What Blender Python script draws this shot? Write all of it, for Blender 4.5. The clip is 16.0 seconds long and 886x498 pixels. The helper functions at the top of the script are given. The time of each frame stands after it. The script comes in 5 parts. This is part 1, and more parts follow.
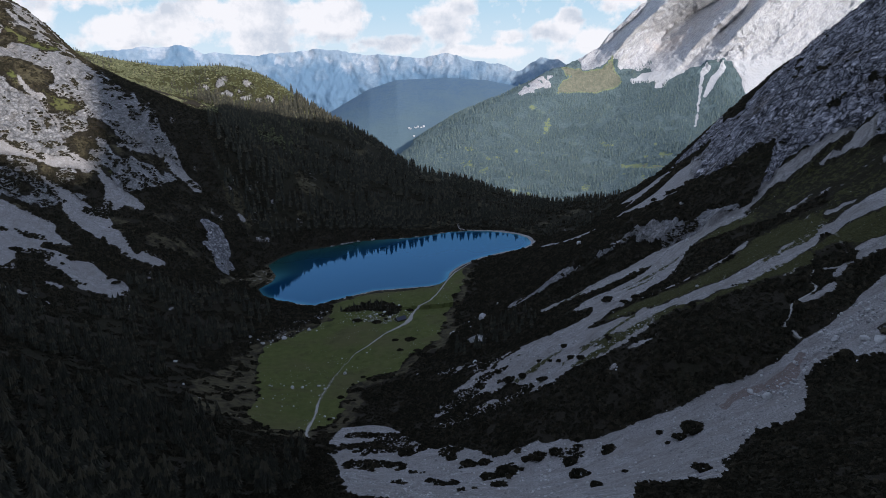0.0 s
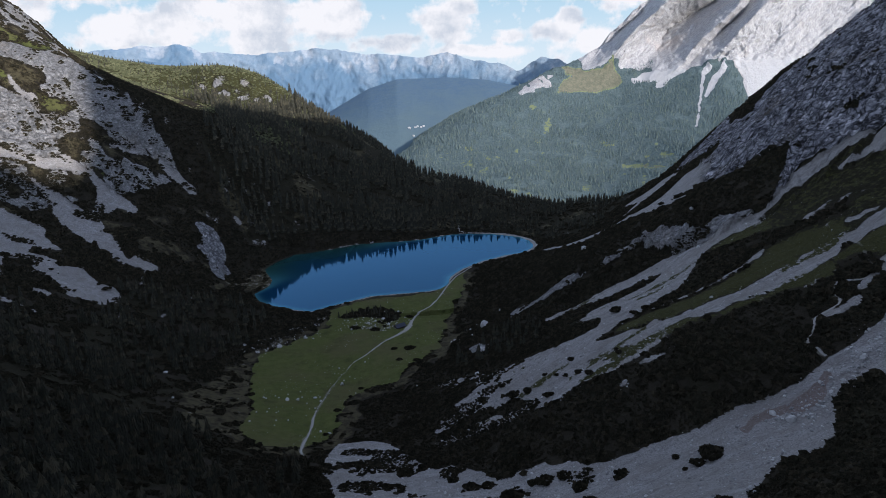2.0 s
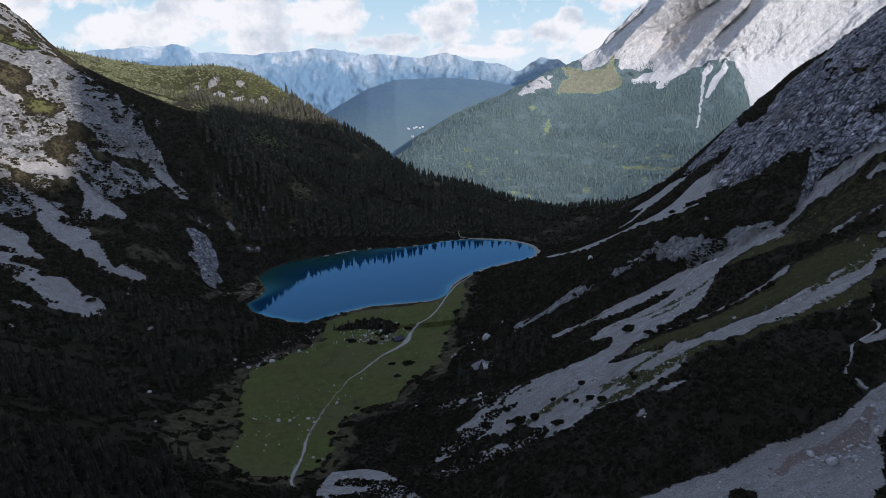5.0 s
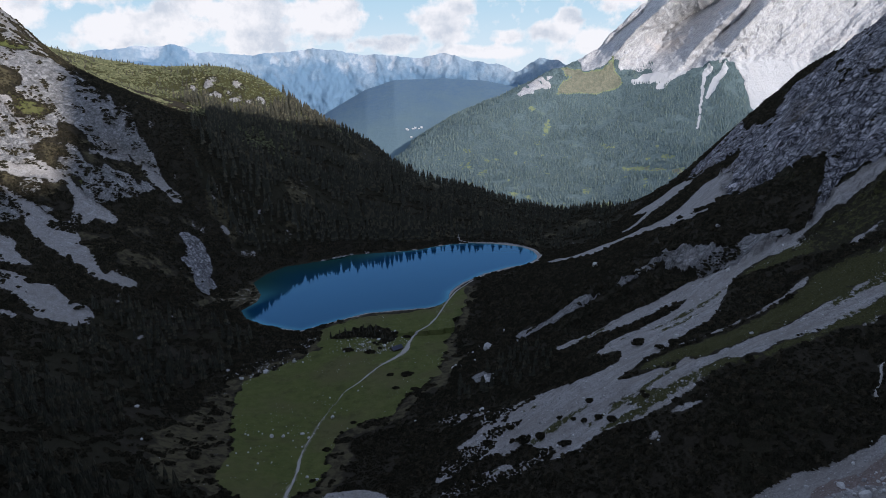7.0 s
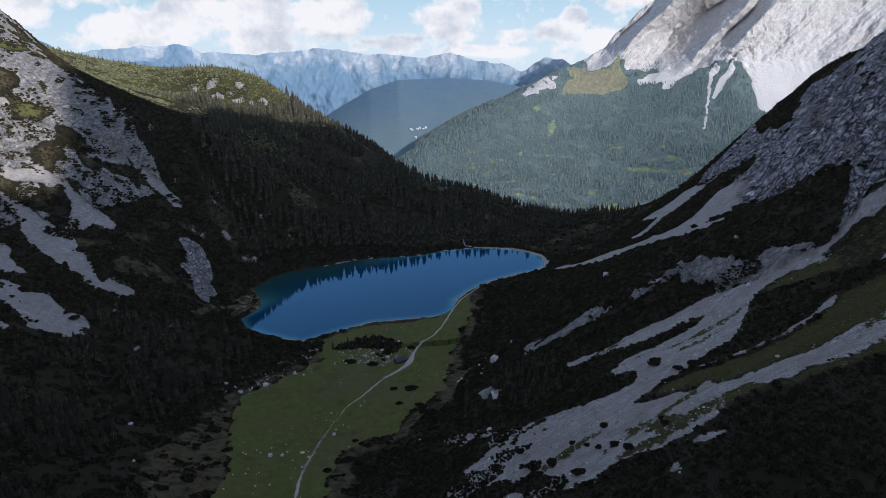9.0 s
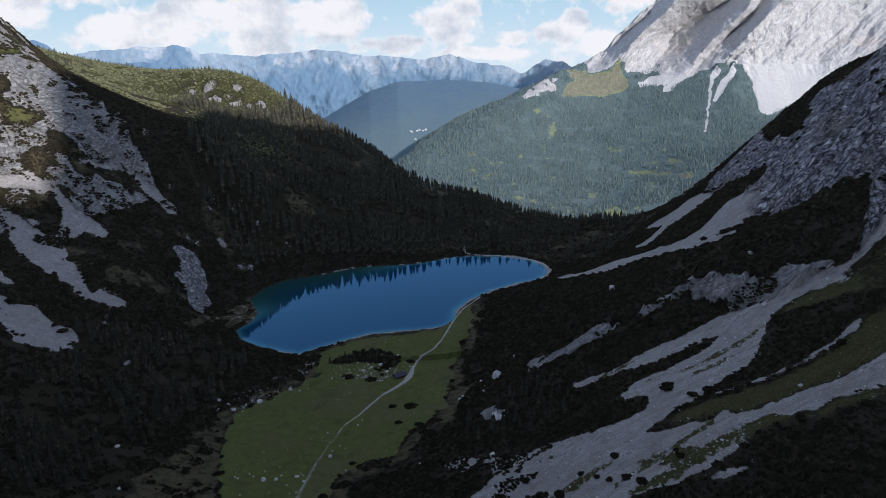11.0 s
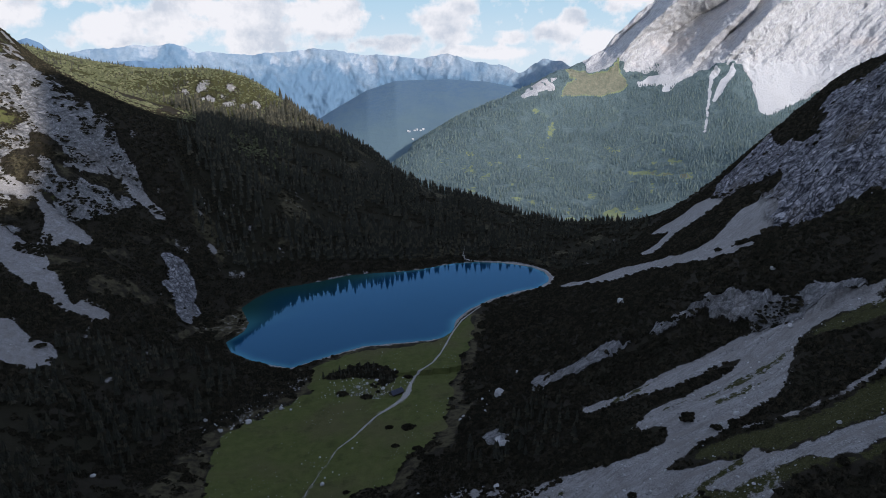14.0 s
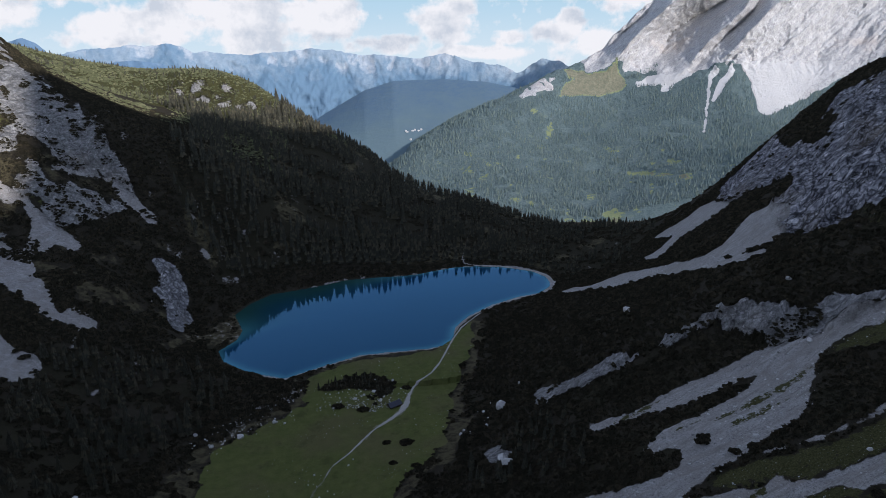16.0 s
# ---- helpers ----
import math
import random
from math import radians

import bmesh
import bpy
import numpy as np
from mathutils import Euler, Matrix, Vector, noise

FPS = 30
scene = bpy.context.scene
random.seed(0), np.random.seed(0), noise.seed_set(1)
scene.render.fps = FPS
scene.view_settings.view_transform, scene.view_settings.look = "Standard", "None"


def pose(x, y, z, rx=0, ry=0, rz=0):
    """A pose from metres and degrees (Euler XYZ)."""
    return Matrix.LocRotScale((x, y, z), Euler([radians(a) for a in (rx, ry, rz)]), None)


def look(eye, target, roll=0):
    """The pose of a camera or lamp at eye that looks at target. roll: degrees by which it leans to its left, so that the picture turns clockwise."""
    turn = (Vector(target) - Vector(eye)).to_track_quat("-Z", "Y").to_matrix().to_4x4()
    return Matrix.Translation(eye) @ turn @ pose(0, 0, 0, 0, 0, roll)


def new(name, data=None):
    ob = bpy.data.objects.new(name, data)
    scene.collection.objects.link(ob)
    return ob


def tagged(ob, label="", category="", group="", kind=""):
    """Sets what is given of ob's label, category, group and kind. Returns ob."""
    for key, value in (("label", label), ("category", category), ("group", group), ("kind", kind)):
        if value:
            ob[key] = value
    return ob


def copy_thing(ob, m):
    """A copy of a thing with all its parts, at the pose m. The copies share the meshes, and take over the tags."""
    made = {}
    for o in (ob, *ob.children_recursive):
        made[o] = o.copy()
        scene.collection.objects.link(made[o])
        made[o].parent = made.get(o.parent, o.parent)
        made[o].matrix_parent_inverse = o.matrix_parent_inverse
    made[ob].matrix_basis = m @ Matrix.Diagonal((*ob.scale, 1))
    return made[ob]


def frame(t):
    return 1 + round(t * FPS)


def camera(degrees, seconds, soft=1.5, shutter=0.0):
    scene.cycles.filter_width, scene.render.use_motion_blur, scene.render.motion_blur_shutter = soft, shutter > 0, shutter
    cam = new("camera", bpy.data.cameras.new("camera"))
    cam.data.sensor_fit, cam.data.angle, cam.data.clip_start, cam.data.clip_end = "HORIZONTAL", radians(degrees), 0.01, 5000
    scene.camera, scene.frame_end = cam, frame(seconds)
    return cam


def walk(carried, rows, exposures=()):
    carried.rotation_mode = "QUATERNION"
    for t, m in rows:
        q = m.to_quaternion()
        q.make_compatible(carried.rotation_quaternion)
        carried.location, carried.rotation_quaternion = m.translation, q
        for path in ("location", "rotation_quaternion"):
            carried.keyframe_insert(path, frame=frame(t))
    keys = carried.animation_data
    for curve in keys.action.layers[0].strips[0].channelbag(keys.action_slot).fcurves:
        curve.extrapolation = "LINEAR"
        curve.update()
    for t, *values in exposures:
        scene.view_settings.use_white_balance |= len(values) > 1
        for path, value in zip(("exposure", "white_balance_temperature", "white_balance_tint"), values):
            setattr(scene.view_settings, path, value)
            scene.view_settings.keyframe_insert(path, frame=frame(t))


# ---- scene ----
# ---------------------------------------------------------------- camera
cam = camera(71.0, 16.0, soft=0.8)
# seconds, x, y, z, yaw, pitch, roll
ROWS = [
    (0.0, 0.00, -0.09, 229.74, -0.000, -16.777, -1.301),
    (0.5, -0.20, 4.10, 229.65, -0.010, -16.785, -1.299),
    (1.0, -0.30, 8.55, 229.65, -0.010, -16.800, -1.298),
    (1.5, -0.45, 13.00, 229.67, -0.012, -16.815, -1.295),
    (2.0, -0.65, 17.32, 229.72, -0.026, -16.829, -1.285),
    (2.5, -0.90, 21.56, 229.83, -0.050, -16.838, -1.277),
    (3.0, -1.08, 25.77, 229.95, -0.065, -16.842, -1.270),
    (3.5, -1.24, 29.93, 230.07, -0.080, -16.834, -1.255),
    (4.0, -1.42, 34.08, 230.17, -0.100, -16.820, -1.232),
    (5.2, -1.80, 44.10, 230.33, -0.155, -16.805, -1.195),
    (6.5, -2.22, 55.10, 230.36, -0.216, -16.792, -1.165),
    (7.0, -2.42, 59.45, 230.33, -0.260, -16.778, -1.160),
    (7.5, -2.66, 63.73, 230.37, -0.303, -16.780, -1.148),
    (8.0, -2.88, 67.92, 230.60, -0.328, -16.792, -1.138),
    (8.4, -3.10, 71.30, 231.30, -0.350, -16.815, -1.142),
    (8.6, -3.19, 73.10, 231.85, -0.320, -16.830, -1.148),
    (8.8, -3.22, 74.95, 232.45, 0.060, -16.834, -1.160),
    (9.0, -3.27, 76.82, 233.00, 0.140, -16.832, -1.165),
    (9.2, -3.34, 78.60, 233.43, 0.125, -16.813, -1.157),
    (10.3, -3.92, 88.10, 235.40, 0.080, -16.740, -1.070),
    (11.5, -4.55, 98.15, 236.75, 0.058, -16.722, -0.990),
    (12.0, -4.75, 102.45, 236.86, 0.034, -16.730, -0.985),
    (12.5, -4.97, 106.82, 236.92, -0.020, -16.743, -0.962),
    (13.0, -5.19, 111.13, 237.06, -0.072, -16.772, -0.938),
    (13.5, -5.43, 115.35, 237.30, -0.125, -16.797, -0.912),
    (14.0, -5.70, 119.58, 237.42, -0.180, -16.810, -0.900),
    (14.5, -5.85, 123.80, 237.43, -0.217, -16.811, -0.905),
    (15.0, -6.00, 127.93, 237.45, -0.262, -16.814, -0.920),
    (15.5, -6.24, 132.08, 237.54, -0.315, -16.824, -0.932),
    (16.0, -6.46, 136.38, 237.57, -0.369, -16.823, -0.932),
]
walk(cam, [(t, pose(x, y, z, 90 + pitch, 0, yaw) @ pose(0, 0, 0, 0, 0, roll)) for t, x, y, z, yaw, pitch, roll in ROWS],
     exposures=[(0.0, 1.06, 6330, 14), (7.0, 1.05, 6330, 14), (16.0, 1.0, 6330, 14)])

# ---------------------------------------------------------------- light
SUN_ELEV, SUN_SIDE = 26.0, 42.0      # height, and degrees behind the line to the right
world = bpy.data.worlds.new("sky")
scene.world = world
world.use_nodes = True
wn = world.node_tree.nodes
sky = wn.new("ShaderNodeTexSky")
sky.sky_type, sky.sun_disc = "NISHITA", False
sky.sun_elevation, sky.sun_rotation = radians(SUN_ELEV), radians(90 + SUN_SIDE)
sky.altitude, sky.air_density, sky.dust_density, sky.ozone_density = 1700, 0.9, 0.4, 1.0
wn["Background"].inputs["Strength"].default_value = 0.15
hazy = wn.new("ShaderNodeHueSaturation")      # partly clouded: paler than a clear sky
hazy.inputs["Saturation"].default_value = 0.66
world.node_tree.links.new(sky.outputs[0], hazy.inputs["Color"])
world.node_tree.links.new(hazy.outputs[0], wn["Background"].inputs["Color"])

sun_way = Vector((math.cos(radians(SUN_SIDE)) * math.cos(radians(SUN_ELEV)),
                  -math.sin(radians(SUN_SIDE)) * math.cos(radians(SUN_ELEV)), math.sin(radians(SUN_ELEV))))
sun = new("sun", bpy.data.lights.new("sun", "SUN"))
sun.data.energy, sun.data.angle, sun.data.color = 2.1, radians(1.0), (1.0, 0.96, 0.92)
sun.matrix_world = look(sun_way * 1000, (0, 0, 0))


# ---------------------------------------------------------------- materials
def material(name):
    m = bpy.data.materials.new(name)
    m.use_nodes = True
    return m, m.node_tree.nodes, m.node_tree.links, m.node_tree.nodes["Principled BSDF"]


def tex(m, kind, scale, detail=4.0, rough=0.55, stretch=None, turn=(0, 0, 0), dist=0.0, along=None):
    """A noise or voronoi texture at real-world scale (per metre); its grey output."""
    n, l = m.node_tree.nodes, m.node_tree.links
    pos = n.new("ShaderNodeTexCoord").outputs["Object"]
    if stretch:
        mp = n.new("ShaderNodeMapping")
        mp.inputs["Scale"].default_value, mp.inputs["Rotation"].default_value = stretch, [radians(a) for a in turn]
        l.new(pos, mp.inputs["Vector"])
        pos = mp.outputs[0]
    if along:
        # drawn out along one way: its direction and by how much
        mp = n.new("ShaderNodeMapping")
        mp.vector_type = "TEXTURE"
        mp.inputs["Rotation"].default_value = Vector(along[0]).to_track_quat("X", "Z").to_euler()
        mp.inputs["Scale"].default_value = along[1]
        l.new(pos, mp.inputs["Vector"])
        pos = mp.outputs[0]
    if kind == "noise":
        t = n.new("ShaderNodeTexNoise")
        t.inputs["Scale"].default_value, t.inputs["Detail"].default_value = scale, detail
        t.inputs["Roughness"].default_value, t.inputs["Distortion"].default_value = rough, dist
        l.new(pos, t.inputs["Vector"])
        return t.outputs[0]
    if dist:
        w, sh = n.new("ShaderNodeTexNoise"), n.new("ShaderNodeVectorMath")
        w.inputs["Scale"].default_value, w.inputs["Detail"].default_value = scale * 1.3, 5
        sh.operation = "MULTIPLY_ADD"
        l.new(pos, w.inputs["Vector"])
        l.new(w.outputs["Color"], sh.inputs[0])
        sh.inputs[1].default_value = (dist / scale,) * 3
        l.new(pos, sh.inputs[2])
        pos = sh.outputs[0]
    t = n.new("ShaderNodeTexVoronoi")
    t.inputs["Scale"].default_value = scale
    if kind == "pieces":
        l.new(pos, t.inputs["Vector"])
        grey = n.new("ShaderNodeSeparateColor")
        l.new(t.outputs["Color"], grey.inputs[0])
        return grey.outputs[0]
    if kind == "cells":
        t.feature = "DISTANCE_TO_EDGE"
    l.new(pos, t.inputs["Vector"])
    return t.outputs["Distance"]


def ramp(m, value, *stops):
    """Colour stops (place, colour) on a grey value."""
    r = m.node_tree.nodes.new("ShaderNodeValToRGB")
    m.node_tree.links.new(value, r.inputs[0])
    e = r.color_ramp.elements
    while len(e) < len(stops):
        e.new(0.5)
    for el, (p, c) in zip(e, stops):
        el.position, el.color = p, (*(c if isinstance(c, tuple) else (c, c, c)), 1)
    return r.outputs[0]


def mix(m, fac, a, b, how="MIX"):
    x = m.node_tree.nodes.new("ShaderNodeMix")
    x.data_type, x.blend_type = "RGBA", how
    for sock, v in ((x.inputs["Factor"], fac), (x.inputs[6], a), (x.inputs[7], b)):
        if isinstance(v, (int, float)):
            sock.default_value = v
        elif isinstance(v, tuple):
            sock.default_value = (*v, 1)
        else:
            m.node_tree.links.new(v, sock)
    return x.outputs[2]


def calc(m, how, a, b):
    x = m.node_tree.nodes.new("ShaderNodeMath")
    x.operation = how
    for sock, v in zip(x.inputs, (a, b)):
        if isinstance(v, (int, float)):
            sock.default_value = v
        else:
            m.node_tree.links.new(v, sock)
    return x.outputs[0]


def bump(m, height, strength, distance):
    b = m.node_tree.nodes.new("ShaderNodeBump")
    b.inputs["Strength"].default_value, b.inputs["Distance"].default_value = strength, distance
    m.node_tree.links.new(height, b.inputs["Height"])
    m.node_tree.links.new(b.outputs[0], m.node_tree.nodes["Principled BSDF"].inputs["Normal"])


def masks(m, name):
    """The four channels of a cover attribute."""
    n, l = m.node_tree.nodes, m.node_tree.links
    a = n.new("ShaderNodeAttribute")
    a.attribute_name = name
    s = n.new("ShaderNodeSeparateColor")
    l.new(a.outputs["Color"], s.inputs[0])
    return s.outputs[0], s.outputs[1], s.outputs[2], a.outputs["Alpha"]


def finish(m, colour, rough=0.9, spec=0.2):
    b = m.node_tree.nodes["Principled BSDF"]
    m.node_tree.links.new(colour, b.inputs["Base Color"])
    b.inputs["Roughness"].default_value, b.inputs["Specular IOR Level"].default_value = rough, spec
    return m


def ground_material():
    m = material("alpine_ground")[0]
    scree, grass, rock, path = masks(m, "cover")
    dry, moss, pale, sward = masks(m, "cover2")
    big, mid, fine = tex(m, "noise", 0.02, 6), tex(m, "noise", 0.18, 8, 0.65), tex(m, "noise", 1.6, 6, 0.7)
    stones = tex(m, "voronoi", 0.9)
    soil = mix(m, mid, (0.016, 0.0145, 0.010), (0.052, 0.044, 0.031))
    soil = mix(m, ramp(m, fine, (0.62, 0.0), (0.72, 0.6)), soil, (0.2, 0.19, 0.17))
    lumps = tex(m, "noise", 1.5, 7, 0.75)
    gravel = mix(m, ramp(m, mid, (0.3, 0.0), (0.7, 1.0)), (0.275, 0.26, 0.244), (0.41, 0.392, 0.37))
    gravel = mix(m, ramp(m, lumps, (0.40, 0.9), (0.50, 0.0)), gravel, (0.14, 0.134, 0.127))
    gravel = mix(m, ramp(m, lumps, (0.58, 0.0), (0.70, 0.9)), gravel, (0.56, 0.55, 0.53))
    runs = tex(m, "noise", 0.2, 8, 0.7, dist=0.5, along=((-0.9, 0.05, -0.4), (7.0, 1.0, 1.0)))
    gravel = mix(m, ramp(m, runs, (0.36, 0.75), (0.52, 0.0)), gravel, (0.255, 0.232, 0.208))
    gravel = mix(m, ramp(m, runs, (0.56, 0.0), (0.7, 0.6)), gravel, (0.50, 0.49, 0.47))
    rills = tex(m, "noise", 0.5, 6, 0.7, along=((-0.92, -0.2, -0.36), (9.0, 1.0, 1.0)))
    gravel = mix(m, ramp(m, rills, (0.36, 0.6), (0.47, 0.0)), gravel, (0.17, 0.158, 0.142))
    gravel = mix(m, ramp(m, big, (0.40, 0.35), (0.55, 0.0)), gravel, (0.24, 0.222, 0.20))
    gravel = mix(m, ramp(m, stones, (0.08, 0.55), (0.2, 0.0)), gravel, (0.52, 0.51, 0.49))
    turf = mix(m, ramp(m, mid, (0.3, 0.0), (0.7, 1.0)), (0.070, 0.088, 0.024), (0.116, 0.127, 0.040))
    turf = mix(m, ramp(m, fine, (0.45, 0.0), (0.75, 0.7)), turf, (0.12, 0.11, 0.052))
    turf = mix(m, ramp(m, big, (0.48, 0.0), (0.62, 0.6)), turf, (0.115, 0.10, 0.05))
    turf = mix(m, ramp(m, tex(m, "noise", 0.08, 5, 0.7), (0.55, 0.0), (0.68, 0.55)), turf, (0.05, 0.052, 0.02))
    straw = mix(m, mid, (0.054, 0.047, 0.027), (0.102, 0.087, 0.050))
    fall = ((-0.75, -0.25, -0.6), (1.0, 1.0, 1.0))
    strata = tex(m, "noise", 0.17, 9, 0.74, along=fall)
    joints = tex(m, "noise", 0.11, 7, 0.6, dist=0.9, along=((-0.6, -0.3, -0.74), (1.5, 1.0, 1.0)))
    cracks = tex(m, "noise", 0.4, 6, 0.65, dist=0.8, along=((-0.5, 0.4, -0.7), (1.3, 1.0, 1.0)))
    seam = calc(m, "ABSOLUTE", calc(m, "SUBTRACT", joints, 0.5), 0.0)
    seam2 = calc(m, "ABSOLUTE", calc(m, "SUBTRACT", cracks, 0.5), 0.0)
    blocks = tex(m, "cells", 0.11, dist=0.4, along=((-0.75, -0.25, -0.6), (1.2, 1.0, 1.0)))
    chips = tex(m, "cells", 0.36, dist=0.35, along=((-0.8, 0.1, -0.55), (1.0, 1.0, 1.0)))
    stone = ramp(m, strata, (0.37, (0.16, 0.16, 0.172)), (0.46, (0.36, 0.36, 0.378)), (0.54, (0.49, 0.488, 0.502)), (0.64, (0.70, 0.69, 0.70)))
    slabs = tex(m, "pieces", 0.17, dist=0.35, along=((-0.75, -0.25, -0.6), (1.1, 1.0, 1.0)))
    slivers = tex(m, "pieces", 0.42, dist=0.3, along=((-0.75, -0.1, -0.6), (1.0, 1.0, 1.0)))
    stone = mix(m, 1.0, stone, mix(m, slabs, (0.62, 0.62, 0.64), (1.35, 1.33, 1.32)), "MULTIPLY")
    stone = mix(m, 1.0, stone, mix(m, slivers, (0.62, 0.62, 0.63), (1.38, 1.36, 1.35)), "MULTIPLY")
    stone = mix(m, ramp(m, seam, (0.005, 0.95), (0.03, 0.0)), stone, (0.04, 0.04, 0.042))
    stone = mix(m, ramp(m, blocks, (0.012, 0.85), (0.05, 0.0)), stone, (0.07, 0.07, 0.075))
    stone = mix(m, ramp(m, chips, (0.012, 0.55), (0.06, 0.0)), stone, (0.09, 0.09, 0.095))
    smoothrock = ramp(m, tex(m, "noise", 0.5, 10, 0.8, along=((-0.55, -0.45, -0.7), (2.5, 1.0, 1.0))),
                      (0.36, (0.21, 0.203, 0.195)), (0.46, (0.36, 0.35, 0.338)), (0.56, (0.46, 0.45, 0.434)), (0.68, (0.58, 0.565, 0.545)))
    smoothrock = mix(m, 1.0, smoothrock, mix(m, slivers, (0.78, 0.78, 0.78), (1.2, 1.2, 1.19)), "MULTIPLY")
    smoothrock = mix(m, ramp(m, tex(m, "cells", 0.7, dist=0.7), (0.01, 0.5), (0.08, 0.0)), smoothrock, (0.14, 0.135, 0.125))
    smoothrock = mix(m, ramp(m, tex(m, "noise", 0.28, 6, 0.7), (0.60, 0.0), (0.70, 0.75)), smoothrock, (0.09, 0.088, 0.055))
    smoothrock = mix(m, ramp(m, blocks, (0.008, 0.35), (0.03, 0.0)), smoothrock, (0.12, 0.118, 0.11))
    stone = mix(m, pale, stone, smoothrock)
    stone = mix(m, ramp(m, big, (0.55, 0.0), (0.75, 0.5)), stone, (0.36, 0.30, 0.23))
    ragged = calc(m, "MULTIPLY", calc(m, "SUBTRACT", mid, 0.5), 1.1)

    def edge(mask):
        return ramp(m, calc(m, "ADD", mask, ragged), (0.42, 0.0), (0.58, 1.0))
    c = mix(m, edge(moss), soil, mix(m, ramp(m, fine, (0.35, 0.0), (0.7, 1.0)), (0.017, 0.016, 0.010), (0.044, 0.039, 0.024)))
    c = mix(m, edge(dry), c, straw)
    c = mix(m, edge(rock), c, stone)
    c = mix(m, edge(scree), c, gravel)
    c = mix(m, edge(grass), c, turf)
    earth = masks(m, "cover3")[0]
    c = mix(m, calc(m, "MULTIPLY", edge(earth), 0.85), c, mix(m, ramp(m, fine, (0.35, 0.0), (0.65, 1.0)), (0.12, 0.085, 0.072), (0.27, 0.215, 0.19)))
    thin = mix(m, ramp(m, fine, (0.40, 0.0), (0.62, 1.0)), (0.034, 0.038, 0.014), (0.085, 0.078, 0.034))
    thin = mix(m, ramp(m, lumps, (0.60, 0.0), (0.70, 0.8)), thin, (0.40, 0.39, 0.37))
    tufts = calc(m, "ADD", sward, calc(m, "MULTIPLY", calc(m, "SUBTRACT", tex(m, "noise", 0.35, 8, 0.7), 0.5), 1.6))
    c = mix(m, ramp(m, tufts, (0.50, 0.0), (0.62, 1.0)), c, thin)
    c = mix(m, calc(m, "MULTIPLY", edge(path), 0.5), c, mix(m, fine, (0.2, 0.19, 0.15), (0.35, 0.33, 0.29)))
    relief = calc(m, "ADD", calc(m, "MULTIPLY", calc(m, "MULTIPLY", strata, 2.4), rock), calc(m, "ADD", calc(m, "MULTIPLY", lumps, 0.28), calc(m, "MULTIPLY", calc(m, "MULTIPLY", slabs, 0.8), rock)))
    relief = calc(m, "ADD", relief, calc(m, "MULTIPLY", calc(m, "MULTIPLY", ramp(m, seam, (0.0, 0.0), (0.04, 1.0)), 1.2), rock))
    relief = calc(m, "ADD", relief, calc(m, "MULTIPLY", calc(m, "MULTIPLY", ramp(m, blocks, (0.0, 0.0), (0.12, 1.0)), 0.9), rock))
    bump(m, relief, 1.0, 2.2)
    return finish(m, c, 0.95, 0.04)


def scrub_material(name, dark, light, tint):
    m = material(name)[0]
    info = m.node_tree.nodes.new("ShaderNodeNewGeometry").outputs["Random Per Island"]
    fine = tex(m, "noise", 2.2, 5, 0.7)
    c = mix(m, ramp(m, fine, (0.3, 0.0), (0.75, 1.0)), dark, light)
    c = mix(m, ramp(m, info, (0.55, 0.0), (1.0, 0.7)), c, tint)
    bump(m, fine, 1.0, 0.6)
    return finish(m, c, 0.95, 0.04)


def bark_material():
    m = material("spruce_bark")[0]
    n = tex(m, "noise", 3.0, 5, 0.6, (1, 1, 0.2))
    bump(m, n, 0.7, 0.05)
    return finish(m, mix(m, n, (0.05, 0.038, 0.028), (0.13, 0.10, 0.075)), 0.9)


def boulder_material():
    m = material("limestone_boulder")[0]
    n, f = tex(m, "noise", 0.6, 8, 0.65), tex(m, "noise", 4.0, 4)
    c = mix(m, ramp(m, n, (0.3, 0.0), (0.7, 1.0)), (0.26, 0.255, 0.245), (0.50, 0.49, 0.47))
    c = mix(m, ramp(m, f, (0.55, 0.0), (0.75, 0.6)), c, (0.14, 0.135, 0.12))
    each = m.node_tree.nodes.new("ShaderNodeNewGeometry").outputs["Random Per Island"]
    c = mix(m, 1.0, c, ramp(m, each, (0.0, (0.5, 0.49, 0.48)), (0.5, (0.95, 0.95, 0.95)), (1.0, (1.5, 1.49, 1.47))), "MULTIPLY")
    bump(m, n, 0.8, 0.3)
    return finish(m, c, 0.9)


def water_material():
    m = material("lake_water")[0]
    shallow, side, _, _ = masks(m, "depth")
    drift = tex(m, "noise", 0.012, 4)
    deep = mix(m, drift, (0.004, 0.035, 0.075), (0.006, 0.042, 0.09))
    c = mix(m, shallow, deep, mix(m, side, (0.05, 0.18, 0.21), (0.017, 0.06, 0.045)))
    finish(m, c, 0.6, 0.0)
    n, l = m.node_tree.nodes, m.node_tree.links
    gloss, fres, x = n.new("ShaderNodeBsdfGlossy"), n.new("ShaderNodeFresnel"), n.new("ShaderNodeMixShader")
    # blue tint on the gloss: a deeper sky's reflection put into the colour
    gloss.inputs["Color"].default_value, gloss.inputs["Roughness"].default_value = (0.20, 0.465, 0.72, 1), 0.015
    fres.inputs["IOR"].default_value = 1.5
    l.new(fres.outputs[0], x.inputs[0])
    l.new(n["Principled BSDF"].outputs[0], x.inputs[1])
    l.new(gloss.outputs[0], x.inputs[2])
    l.new(x.outputs[0], n["Material Output"].inputs["Surface"])
    return m


